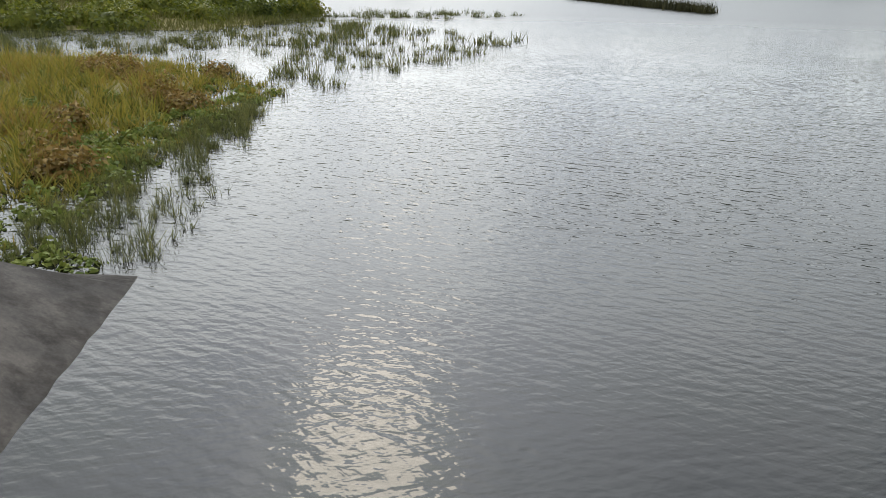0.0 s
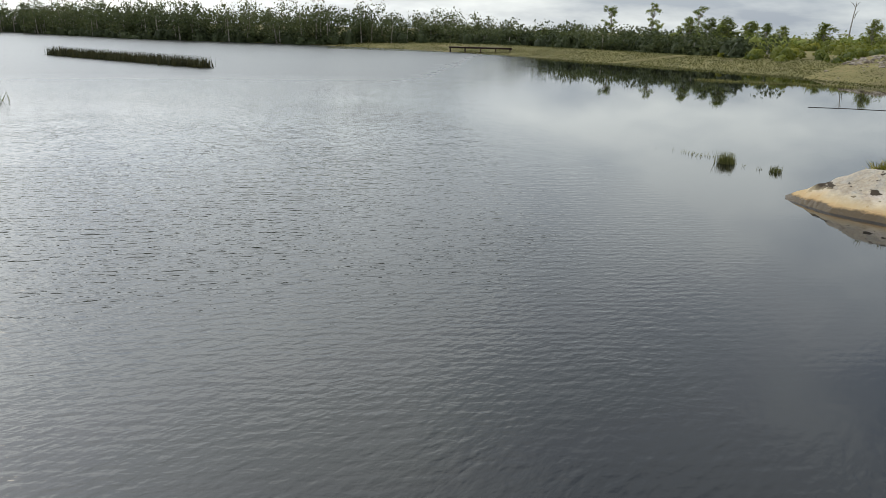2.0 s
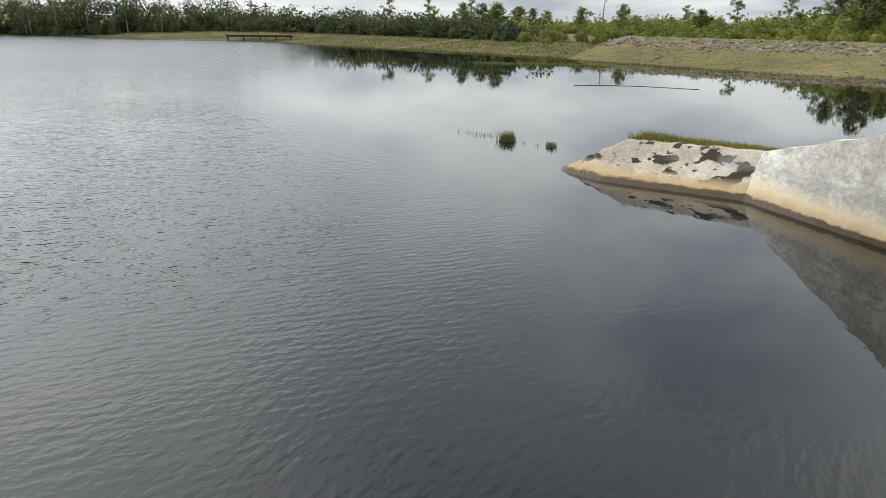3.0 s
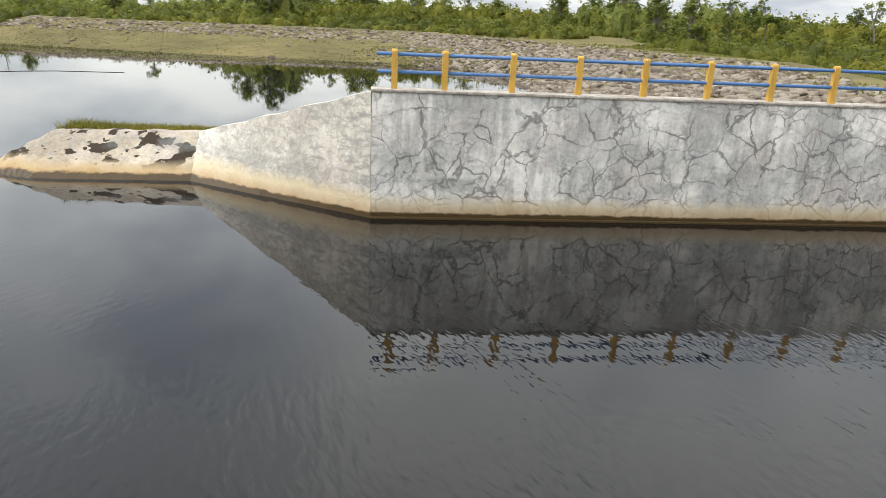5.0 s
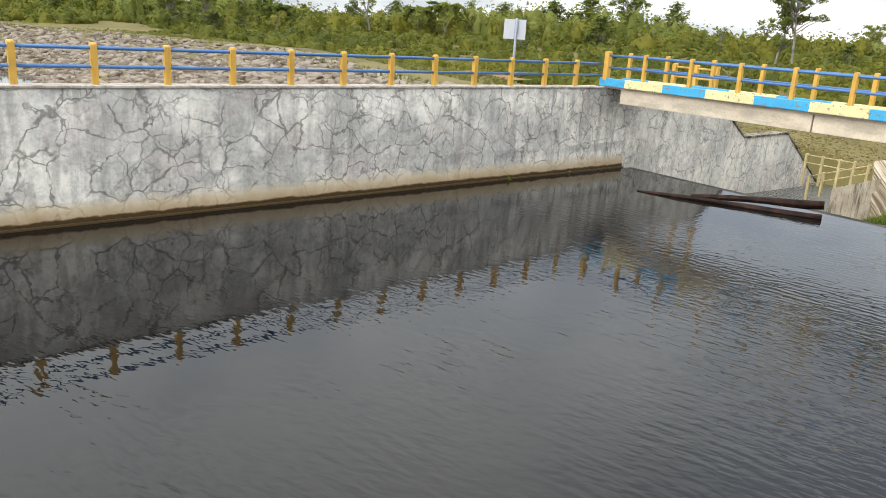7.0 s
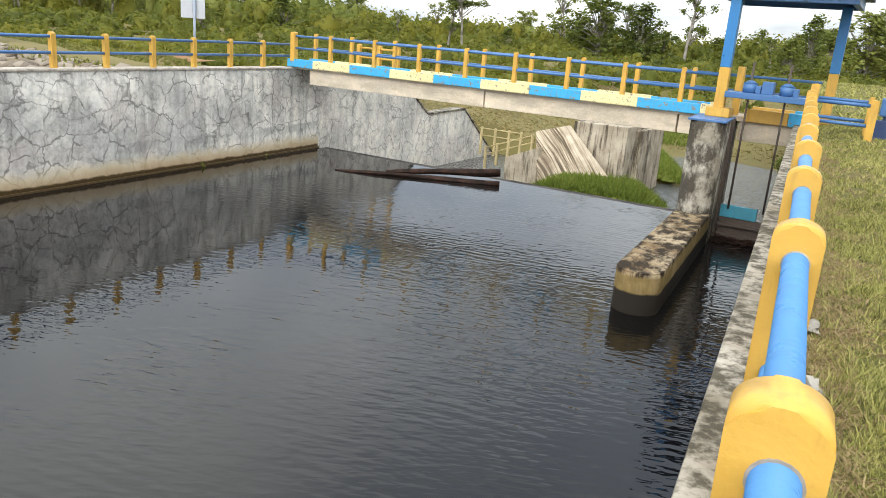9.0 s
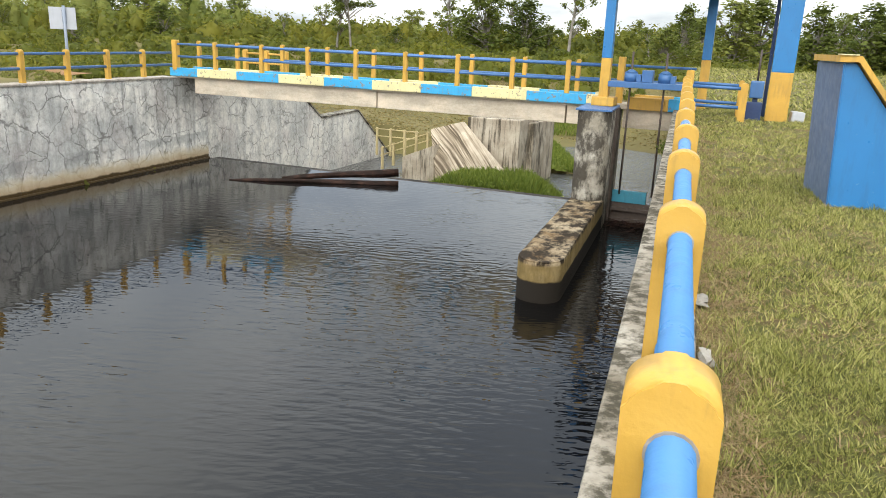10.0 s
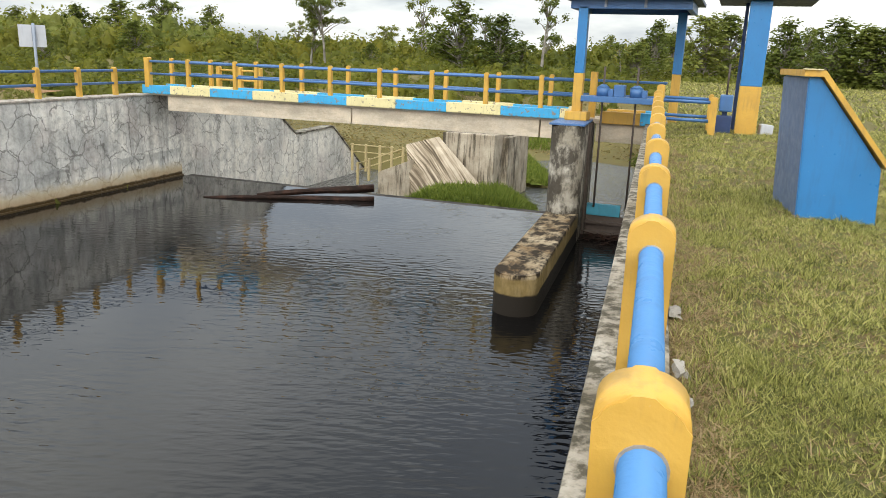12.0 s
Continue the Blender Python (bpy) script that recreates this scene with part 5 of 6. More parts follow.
def more_trees():
    """Smaller trees rising out of the scrub between the marked ones."""
    rng = np.random.default_rng(77)
    out = []
    while len(out) < 60:
        a = radians(rng.uniform(-14, 128))
        r = rng.uniform(82, 140) if a < 1.3 else rng.uniform(122, 180)
        x, y = -math.sin(a) * r, math.cos(a) * r
        if float(dist_to(LAKE, np.array([x]), np.array([y]))[0]) < 22:
            continue
        out.append((x, y, rng.uniform(3.6, 7.0) * (0.75 + r / 400), "sparse" if rng.uniform() < 0.3 else "round"))
    while len(out) < 80:
        a, r = radians(rng.uniform(100, 131)), rng.uniform(158, 200)
        out.append((-math.sin(a) * r, math.cos(a) * r, rng.uniform(4.0, 6.6), "sparse" if rng.uniform() < 0.35 else "round"))
    return out


def companions():
    """The marked broadleaf trees stand in clumps with lower ones about them."""
    rng = np.random.default_rng(58)
    return [(x + rng.normal(0, 3.2), y + rng.normal(0, 3.2), h * rng.uniform(0.45, 0.8), "round" if rng.uniform() < 0.75 else "sparse") for x, y, h, kind in TREES for _ in range(1) if kind == "round"]


TREES += companions()
TREES += more_trees()


def plant_trees():
    rng = np.random.default_rng(21)
    stock = {}
    for n, (x, y, h, kind) in enumerate(TREES):
        key = (kind, n % 4)
        if kind == "round" and x < -90 and y < -30:
            h *= 0.74
        zt = h + 1.2
        z = min(float(ground_z(x, y)), 1.6) - 0.1
        s = (zt - z) / 6.7
        wd = s * rng.uniform(1.5, 2.2) if kind == "round" else s * rng.uniform(0.95, 1.2)
        m = Matrix.Translation((x, y, z)) @ Matrix.Rotation(rng.uniform(0, 6.28), 4, "Z") @ Matrix.Diagonal((wd, wd, s, 1))
        if key in stock:
            ob = copy_thing(stock[key], Matrix.Translation((x, y, z)) @ Matrix.Rotation(rng.uniform(0, 6.28), 4, "Z"))
            ob.scale = (wd, wd, s)
            continue
        ob = thing("tree" if kind != "palm" else "palm_tree", TREE_WORDS[kind], "tree", "trees behind the dam")
        bm, crown = grow_tree(kind, rng)
        part("trunk", bm, MAT_BARK, ob)
        if crown is not None:
            np_mesh("crown", crown[0], crown[1], MAT_LEAF, kind="", parent=ob)
        ob.matrix_basis = m
        stock[key] = ob


plant_trees()


def dome():
    """A small round-topped lump, open below: unit verts and faces."""
    v, f = [(0.0, 0.0, 1.0)], []
    for k, (el, m) in enumerate(((58, 6), (26, 9), (-8, 9))):
        for i in range(9):
            t = 2 * math.pi * (i + 0.5 * (k % 2)) / 9
            v.append((math.cos(radians(el)) * math.cos(t), math.cos(radians(el)) * math.sin(t), math.sin(radians(el))))
    f += [(0, 1 + i, 1 + (i + 1) % 9) for i in range(9)]
    for k in (0, 1):
        a = 1 + 9 * k
        for i in range(9):
            j = (i + 1) % 9
            f += [(a + i, a + 9 + i, a + 9 + j), (a + i, a + 9 + j, a + j)]
    return np.array(v), np.array(f)


DOME = dome()


def bush_lot(xy, radius, height, per, leaf, rng, z0=None, solid=True):
    """Many rounded, ragged bushes in one pair of arrays: leaves turned outwards over a lumpy core."""
    z = ground_z(xy[:, 0], xy[:, 1]) if z0 is None else np.full(len(xy), z0)
    cs, ds, ks = [], [], []
    for (x, y), zz, r, h in zip(xy, z, radius, height):
        n = int(per * r)
        d = rng.normal(size=(n, 3)); d[:, 2] = np.abs(d[:, 2]) - 0.15; d /= np.linalg.norm(d, axis=1, keepdims=True)
        wob = lambda q: 0.82 + 0.24 * np.sin(q[:, 0] * 4.5 + x) * np.cos(q[:, 1] * 4 + y) + 0.12 * np.sin(q[:, 2] * 7 + x - y)
        k = (rng.uniform(0.62, 0.97, n) * wob(d))[:, None]
        cs.append(np.array((x, y, zz)) + d * k * (r, r, h)); ds.append(d)
        if solid:
            ks.append((np.array((x, y, zz)) + DOME[0] * wob(DOME[0])[:, None] * 0.70 * (r, r, h), DOME[1]))
    v, f = cards(np.concatenate(cs), leaf, rng, 0.45, out=np.concatenate(ds))
    if not solid:
        return v, f
    f = np.concatenate([f[:, :3], f[:, [0, 2, 3]]])
    return joined([(v, f)] + ks)


def scrub():
    rng = np.random.default_rng(5)
    # broad belt behind the dam and the weir, denser and taller away from the water
    n = 4900
    az = np.radians(rng.uniform(-16, 142, n))
    r = np.where(az > 1.3, 96 + 70 * rng.uniform(0, 1, n), 34 + 92 * rng.uniform(0, 1, n) ** 0.8)
    x, y = -np.sin(az) * r, np.cos(az) * r
    dl = dist_to(LAKE, x, y) * np.where(inside(LAKE, x, y), -1, 1)
    dr = dist_to(RUN, x, y) * np.where(inside(RUN, x, y), -1, 1)
    dd = dist_to(CREST, x, y, False)
    keep = (dl > 19) & (dr > 7) & (dd > np.where(az > 1.3, 2.0, 9.5)) & (y > -68) & ~((az > 1.3) & (dist_to(DAM, x, y) < 2) | inside(DAM, x, y))
    side = x - (0.025 - 0.0933 * y)
    keep &= ~((side > -3) & (y < 62)) & ~((y < 46) & (x > -30))
    x, y, r = x[keep], y[keep], r[keep]
    xy = np.stack([x, y], 1)
    rad = rng.uniform(0.55, 1.55, len(x)) * (0.8 + 0.004 * r)
    hgt = rng.uniform(0.6, 1.0, len(x)) * rad * (0.9 + 0.5 * wave(x, y, 7.0)) + rng.uniform(0.0, 1.1, len(x)) * np.clip(r / 90, 0.3, 1.2)
    hgt = np.clip(hgt, 0.35, 1.15 * rad + 0.2)
    nr = np.hypot(x, y) < 82
    v, f = joined([bush_lot(xy[nr], rad[nr], hgt[nr], 88, 0.172, rng), bush_lot(xy[~nr], rad[~nr], hgt[~nr], 34, 0.28, rng)])
    np_mesh("scrub", v, f, MAT_SCRUB, "dense olive-green scrub behind the dam", "scrub")
    # taller dark growth at the back
    n = 560
    az = np.radians(rng.uniform(-20, 142, n)); r = rng.uniform(112, 150, n) + np.where(az > 1.3, 30, 0)
    xy = np.stack([-np.sin(az) * r, np.cos(az) * r], 1)
    dl = dist_to(LAKE, xy[:, 0], xy[:, 1]) * np.where(inside(LAKE, xy[:, 0], xy[:, 1]), -1, 1)
    xy = xy[(dl > 30) & (xy[:, 1] > -60)]
    n = len(xy)
    v, f = bush_lot(xy, rng.uniform(1.6, 3.2, n), 2.0 + 3.2 * rng.uniform(0, 1, n) ** 1.8, 46, 0.40, rng)
    # groves that close the skyline over the scrub, tallest in clumps
    a = rng.uniform(33, 108, 430)
    tall = np.interp(a, (33, 40, 50, 58, 64, 67, 70, 72, 75, 79, 82, 85, 96, 99, 102, 104.5, 108), (2.4, 6.4, 6.4, 4.2, 2.2, 5.0, 7.4, 5.4, 7.2, 5.0, 2.8, 1.6, 1.6, 6.0, 6.0, 2.0, 1.6))
    r = rng.uniform(104, 126, 430) + np.where(a > 76, 8, 0)
    grove = np.stack([-np.sin(np.radians(a)) * r, np.cos(np.radians(a)) * r], 1)
    v, f = joined([(v, f), bush_lot(grove, rng.uniform(1.3, 2.7, 430), tall * rng.uniform(0.55, 1.1, 430), 52, 0.38, rng)])
    # an unbroken belt of tall scrub that closes the view behind
    a = rng.uniform(-18, 106, 620)
    r = rng.uniform(98, 122, 620) + np.where(a > 70, 14, 0)
    belt = np.stack([-np.sin(np.radians(a)) * r, np.cos(np.radians(a)) * r], 1)
    tall = np.interp(a, (-18, 0, 14, 30, 50, 62, 75, 90, 106), (6.0, 5.4, 3.8, 4.3, 4.6, 3.4, 4.0, 3.8, 3.0)) * rng.uniform(0.72, 1.08, 620)
    bv, bf = bush_lot(belt, rng.uniform(1.4, 2.9, 620), tall, 62, 0.32, rng)
    np_mesh("tall_scrub", bv, bf, MAT_SCRUB, "tall olive-green thicket behind the scrub", "scrub")
    az = np.radians(rng.uniform(97, 132, 300)); r = rng.uniform(148, 185, 300)
    low = np.stack([-np.sin(az) * r, np.cos(az) * r], 1)
    low = low[dist_to(LAKE, low[:, 0], low[:, 1]) > 14]
    n = len(low)
    v, f = joined([(v, f), bush_lot(low, rng.uniform(1.8, 3.6, n), rng.uniform(1.6, 4.2, n), 58, 0.38, rng)])
    np_mesh("woodland_edge", v, f, MAT_LEAF, "darker woodland edge behind the scrub", "woodland")


scrub()


def far_forest():
    rng = np.random.default_rng(9)
    shore = [(60, -240), (12, -245), (-23, -231), (-46, -168), (-68, -144), (-88, -132), (-100, -112), (-99, -88), (-97, -64)]
    line = along(shore, 420)
    lots, trunks = [], bmesh.new()
    for row in range(3):
        q = line + rng.normal(0, 1.6, line.shape) + np.array([-0.6, -0.8]) * row * 5
        keep = rng.uniform(size=len(q)) < 0.72
        q = q[keep]
        h = np.interp(q[:, 1], (-235, -215, -165, -145, -120, -64), (6.4, 6.6, 6.4, 6.4, 4.2, 3.6)) * (0.72 + 0.5 * rng.uniform(0, 1, len(q)) ** 2.2) * (1.0 + 0.08 * row)
        for (x, y), hh in zip(q, h):
            w = rng.uniform(1.1, 2.3)
            for k in range(4):
                n = int(15 + 12 * w)
                d = rng.normal(size=(n, 3)); d /= np.linalg.norm(d, axis=1, keepdims=True)
                c = np.array((x + rng.normal(0, 1.0), y + rng.normal(0, 1.0), 0.2 + hh * (0.26 + 0.20 * k)))
                lots.append(cards(c + d * (w, w, 0.18 * hh) * rng.uniform(0.35, 1.1, (n, 1)), 0.33, rng, 0.6, out=d))
            if row == 0 and rng.uniform() < 0.6:
                tube(trunks, (x, y, 0), (x + rng.normal(0, 0.2), y, hh * 0.75), 0.16, 0.08, 5, False)
    under = line + rng.normal(0, 1.5, line.shape)
    v, f = bush_lot(under, rng.uniform(1.2, 2.4, len(under)), rng.uniform(1.4, 3.6, len(under)), 42, 0.42, rng)
    np_mesh("forest_understorey", v, f, MAT_FAR, "dark undergrowth along the far shore", "undergrowth")
    v, f = joined(lots)
    np_mesh("far_forest", v, f, MAT_FAR, "dark forest along the far shore", "forest")
    tagged(part("forest_trunks", trunks, MAT_BARK), "pale trunks at the forest edge", "trunks", kind="stuff")


far_forest()


def jetty():
    j = thing("jetty", "low dark timber jetty at the far shore", "jetty", at=(-78.5, -103.5, 0), rz=-38)
    part("deck", boxed((-6.5, -0.8, 0.72), (4.0, 0.8, 0.98), 0.02), MAT_WOOD, j)
    for x in (-6.2, -3.8, -1.3, 1.3, 3.8):
        part("pile", tubed((x, -0.6, -1), (x, -0.6, 0.8), 0.12, n=8), MAT_WOOD, j)


jetty()


# ---------------------------------------------------------------- marsh on the near shore
def marsh():
    rng = np.random.default_rng(3)
    solid = [(6.4, -9.8), (7.2, -12), (6.8, -14.8), (6.4, -17.3), (6.6, -22), (5.6, -25.3), (9.5, -31.5), (15, -34.5), (30, -34.5), (32, -12), (18, -9)]
    c = scatter(solid, 3400, rng)
    c = c[wave(c[:, 0], c[:, 1], 0.8, 2.0) + 0.35 * wave(c[:, 0], c[:, 1], 2.6) > -0.55]
    q = np.repeat(c, 13, 0)
    rim = np.clip(dist_to(LAKE, c[:, 0], c[:, 1]) / 2.2, 0.35, 1.0)
    hgt = np.repeat((0.55 + 0.38 * wave(c[:, 0], c[:, 1], 1.1, 1.0) + rng.uniform(-0.2, 0.3, len(c))) * rim, 13)
    q = q + rng.normal(0, 0.10, q.shape)
    p, f = blades(np.column_stack([q, np.maximum(ground_z(q[:, 0], q[:, 1]), -0.05)]), hgt, 0.045, rng, 1.3)
    np_mesh("marsh_grass", p, f, MAT_MARSH, "thick yellow-green marsh grass turning rusty", "grass")
    # hummocks of low green and rusty plants
    hum = np.concatenate([scatter(solid, 260, rng), scatter([(5.0, -9.8), (7.2, -9.8), (8.4, -15), (8, -21), (7, -25), (5.8, -24.6), (6.5, -15), (6.0, -11)], 120, rng)])
    v, f = bush_lot(hum, rng.uniform(0.25, 0.6, len(hum)), rng.uniform(0.18, 0.42, len(hum)), 360, 0.085, rng, solid=False)
    np_mesh("marsh_plants", v, f, MAT_LUSH, "low green plants crowding the marsh edge", "plants")
    hum = scatter([(7.6, -13), (11, -14), (16, -22), (14, -32), (8.6, -30), (7.6, -22)], 150, rng)
    hum = hum[wave(hum[:, 0], hum[:, 1], 1.6, 0.4) > 0.25]
    v, f = bush_lot(hum, rng.uniform(0.35, 0.85, len(hum)), rng.uniform(0.5, 0.95, len(hum)), 560, 0.085, rng, solid=False)
    np_mesh("rusty_plants", v, f, MAT_RUSTY, "rust-brown plants in the marsh grass", "plants")
    # stalks standing in the water, in loose drifts
    tufts = np.concatenate([scatter([(4.3, -10.0), (6.8, -9.9), (7.4, -15), (6.8, -21), (5.6, -25), (4.9, -18), (4.2, -12.5)], 740, rng),
                            scatter([(6, -25), (3.2, -27), (-0.4, -35), (-4, -43.5), (2, -50), (12, -60), (14, -46), (12, -34)], 760, rng),
                            scatter([(11, -35.5), (27, -36), (28, -46), (14, -46.5)], 420, rng),
                            scatter([(12, -60), (2, -58), (-7.4, -65.5), (-7, -67), (4, -66), (12, -66)], 200, rng)])
    near_shore = np.abs(tufts[:, 0] - 6.5) < 1.1
    tufts = tufts[(wave(tufts[:, 0], tufts[:, 1], 0.9, 4.0) + 0.4 * wave(tufts[:, 0], tufts[:, 1], 2.7, 1.0) > np.where(tufts[:, 1] > -25, 0.30, 0.12)) | (near_shore & (wave(tufts[:, 0], tufts[:, 1], 0.9, 1.0) > 0.15)) | ((tufts[:, 1] > -13.5) & (rng.uniform(size=len(tufts)) < 0.35))]
    far = np.clip(np.hypot(tufts[:, 0], tufts[:, 1]) / 22, 0.7, 2.2)
    big = rng.uniform(0.5, 1.3, len(tufts))
    base = np.repeat(tufts, 20, 0) + rng.normal(0, 1, (len(tufts) * 20, 2)) * np.repeat(0.10 * big * far, 20)[:, None]
    p, f = blades(np.column_stack([base, np.full(len(base), -0.04)]), np.repeat(0.34 * big * np.sqrt(far), 20), np.repeat(0.022 * far, 20), rng, 0.9)
    np_mesh("reeds", p, f, MAT_REED, "sparse reeds standing in shallow water", "reeds")
    # strip of grass and shrubs behind the inlet
    q = scatter([(14, -47.5), (11, -56), (12, -66), (26, -78), (60, -80), (60, -47)], 14000, rng)
    p, f = blades(np.column_stack([q, np.maximum(ground_z(q[:, 0], q[:, 1]), -0.05)]), 0.6, 0.10, rng, 0.6)
    np_mesh("shore_grass", p, f, MAT_TURF, "grassy spit reaching into the lake", "grass")
    xy = np.concatenate([scatter([(15, -53), (11.5, -58), (13.5, -65), (30, -74), (45, -60), (40, -52)], 70, rng), scatter([(18, -48), (40, -46), (40, -52), (18, -53)], 30, rng)])
    v, f = bush_lot(xy, rng.uniform(1.0, 2.2, len(xy)), rng.uniform(1.0, 2.0, len(xy)), 230, 0.19, rng)
    np_mesh("shore_bushes", v, f, MAT_SCRUB, "rounded bushes on the grassy spit", "bushes")
    for cx, cy, rr, hh in ((15.5, -122, 3.8, 2.6), (7.0, -107, 3.2, 3.0), (10.5, -113, 3.0, 2.2), (12.4, -61.5, 1.6, 2.6)):
        xy = np.array([(cx, cy)]) + rng.normal(0, rr * 0.38, (9, 2))
        dome_h = np.clip(1.05 - 0.5 * np.hypot(xy[:, 0] - cx, xy[:, 1] - cy) / rr, 0.4, 1.0)
        v, f = bush_lot(xy, rng.uniform(1.4, 2.2, 9), hh * dome_h * rng.uniform(0.85, 1.05, 9), 300, 0.19, rng, 0.0)
        np_mesh("island_bush", v, f, MAT_SCRUB, "rounded green bush on a tiny island", "bush", "")
    a, b = np.array((-14.0, -96.0)), np.array((-22.6, -69.6))
    t = rng.uniform(0, 1, 3800)[:, None]
    q = a + (b - a) * t + rng.normal(0, 0.45, (3800, 2))
    p, f = blades(np.column_stack([q, np.full(len(q), -0.05)]), 0.95, 0.09, rng, 0.25)
    np_mesh("reed_bed", p, f, MAT_SEDGE, "long dark reed bed in open water", "reeds")
    for (cx, cy), n, h in (((-22.0, -14.9), 420, 0.40), ((-22.0, -13.1), 160, 0.24)):
        q = np.array((cx, cy)) + rng.normal(0, 0.13 if n > 200 else 0.08, (n, 2))
        p, f = blades(np.column_stack([q, np.full(n, -0.05)]), h, 0.02, rng, 0.45)
        np_mesh("grass_tussock", p, f, MAT_REED, "lone green tussock standing in the water", "tussock", "")
    q = np.concatenate([np.array((-22.6, -16.6)) + rng.normal(0, 1, (60, 2)) * (0.15, 0.7), np.array((-22.0, -14.0)) + rng.normal(0, 1, (20, 2)) * (0.1, 0.5)])
    p, f = blades(np.column_stack([q, np.full(len(q), -0.04)]), 0.16, 0.02, rng, 0.8)
    np_mesh("water_weeds", p, f, MAT_REED, "thin weed stalks breaking the surface", "weeds")
    bm = bmesh.new()
    pts = [(-44.5, -25.0, 0.01), (-46.2, -23.4, 0.01), (-47.3, -21.8, 0.01), (-48.0, -18.0, 0.01)]
    for a, b in zip(pts, pts[1:]):
        tube(bm, a, b, 0.014, None, 6)
    tagged(part("floating_line", bm, MAT_WOOD), "thin dark line floating on the still water", "rope")
    q = np.array((-59.8, -44.5)) + rng.uniform(0, 1, (1500, 1)) * np.array((-6.8, 10.7)) + rng.normal(0, 0.25, (1500, 2))
    p, f = blades(np.column_stack([q, np.full(len(q), -0.04)]), 0.22, 0.07, rng, 0.5)
    np_mesh("shore_reeds", p, f, MAT_REED, "low dark reeds off the far shore", "reeds")
    # grassy crown on the toe of the far wing
    q = scatter([(-20.0, -5.4), (-19.95, -9.3), (-21.2, -9.3), (-21.6, -5.0), (-20.1, -4.6)], 7000, rng)
    hz = 0.15 + 0.17 * np.clip(0.5 + wave(q[:, 0], q[:, 1], 2.2, 1.0), 0, 1.4)
    p, f = blades(np.column_stack([q, np.full(len(q), 0.76)]), hz, 0.035, rng, 1.5)
    np_mesh("toe_grass", p, f, MAT_MARSH, "dry olive grass along the top of the revetment", "grass")


marsh()

# earth crown behind the far revetment
bm = bmesh.new()
rows = []
for i in range(13):
    t = i / 12
    yy = -4.6 - 5.6 * t
    hz = 0.82 * min(1.0, (1 - t) * 4)
    rows.append([(-19.4, yy, -0.6), (-19.95, yy, hz), (-20.6, yy, hz + 0.06 * math.sin(i * 2.0)), (-21.4, yy, hz * 0.85), (-22.6, yy, -0.6)])
sheet(bm, rows, True)
tagged(part("toe_bank", bm, MAT_EARTH), "small earth bank behind the revetment toe", "bank", kind="structure")


def banks():
    rng = np.random.default_rng(12)
    # grass on the shore below and beyond the stone
    u = rng.uniform(0.42, 1, 16000)
    v = rng.uniform(0.0, 0.45, 16000) * np.where(u > 0.64, 2.2, 1.0)
    p3 = dam_at(u, v)
    q = scatter([(-66, -22), (-72, -43), (-73, -62), (-77, -82), (-76, -107), (-96, -112), (-97, -60), (-92, -44), (-84, -25)], 30000, rng)
    g = np.column_stack([q, np.maximum(ground_z(q[:, 0], q[:, 1]), -0.05)])
    q = scatter([(-60, -121), (-76, -104), (-94, -108), (-97, -132), (-74, -142)], 11000, rng)
    g = np.concatenate([g, np.column_stack([q, np.maximum(ground_z(q[:, 0], q[:, 1]), -0.05)])])
    p, f = joined([blades(p3, 0.06, 0.13, rng, 4.0), blades(g, 0.14, 0.12, rng, 2.4)])
    np_mesh("shore_turf", p, f, MAT_TURF, "olive turf along the far shore", "grass")
    # crest turf
    c = along(CREST, 400)
    c = c[c[:, 1] > 2]
    c = np.repeat(c, 110, 0) + rng.normal(0, 0.9, (len(c) * 110, 2))
    c = c + np.array([-0.55, 0.8]) * rng.uniform(0.1, 9.5, (len(c), 1))
    z = np.maximum(ground_z(c[:, 0], c[:, 1]), np.where(inside(DAM, c[:, 0], c[:, 1]), 2.15, 0.0))
    p, f = blades(np.column_stack([c, z]), 0.15, 0.16, rng, 1.8)
    np_mesh("crest_grass", p, f, MAT_CREST, "grass verge on the crest of the dam", "grass")
    # below the weir
    q = scatter([(-8.6, 34.5), (-10.8, 38.5), (-13, 43), (-8, 45.5), (-3, 43.5), (-2, 66), (-44, 66), (-44, 34), (-17.6, 33)], 26000, rng)
    p, f = blades(np.column_stack([q, ground_z(q[:, 0], q[:, 1])]), 0.06, 0.18, rng, 3.0)
    np_mesh("field_grass", p, f, MAT_FIELD, "dry olive grass on the field below the weir", "grass")
    q = np.concatenate([scatter(ISLE, 9000, rng), scatter([(-2.1, 21), (1, 21), (1, 60), (-2, 60), (-2.6, 43.5), (-1.4, 38), (-2.2, 30)], 6000, rng),
                        scatter([(-10.6, 38.2), (-8.6, 37.2), (-12.0, 45), (-9.5, 46), (-12.5, 55), (-15.5, 52)], 4000, rng),
                        scatter([(-8.6, 30), (-7.3, 31), (-7.0, 33), (-8.8, 38.2), (-10.9, 43.2), (-12.8, 43), (-11.2, 38), (-9.2, 33.5)], 7000, rng)])
    p, f = blades(np.column_stack([q, ground_z(q[:, 0], q[:, 1])]), 0.34, 0.06, rng, 1.0)
    np_mesh("stream_grass", p, f, MAT_STREAM, "bright green grass along the stream", "grass")
    hum = np.concatenate([scatter(ISLE, 90, rng), scatter([(-2.6, 21.2), (-1.2, 21.2), (-1.2, 34), (-2.3, 34)], 70, rng), scatter([(-8.4, 31), (-7.3, 32), (-9.2, 38.2), (-10.2, 38)], 50, rng)])
    v, f = bush_lot(hum, rng.uniform(0.2, 0.5, len(hum)), rng.uniform(0.15, 0.4, len(hum)), 240, 0.07, rng)
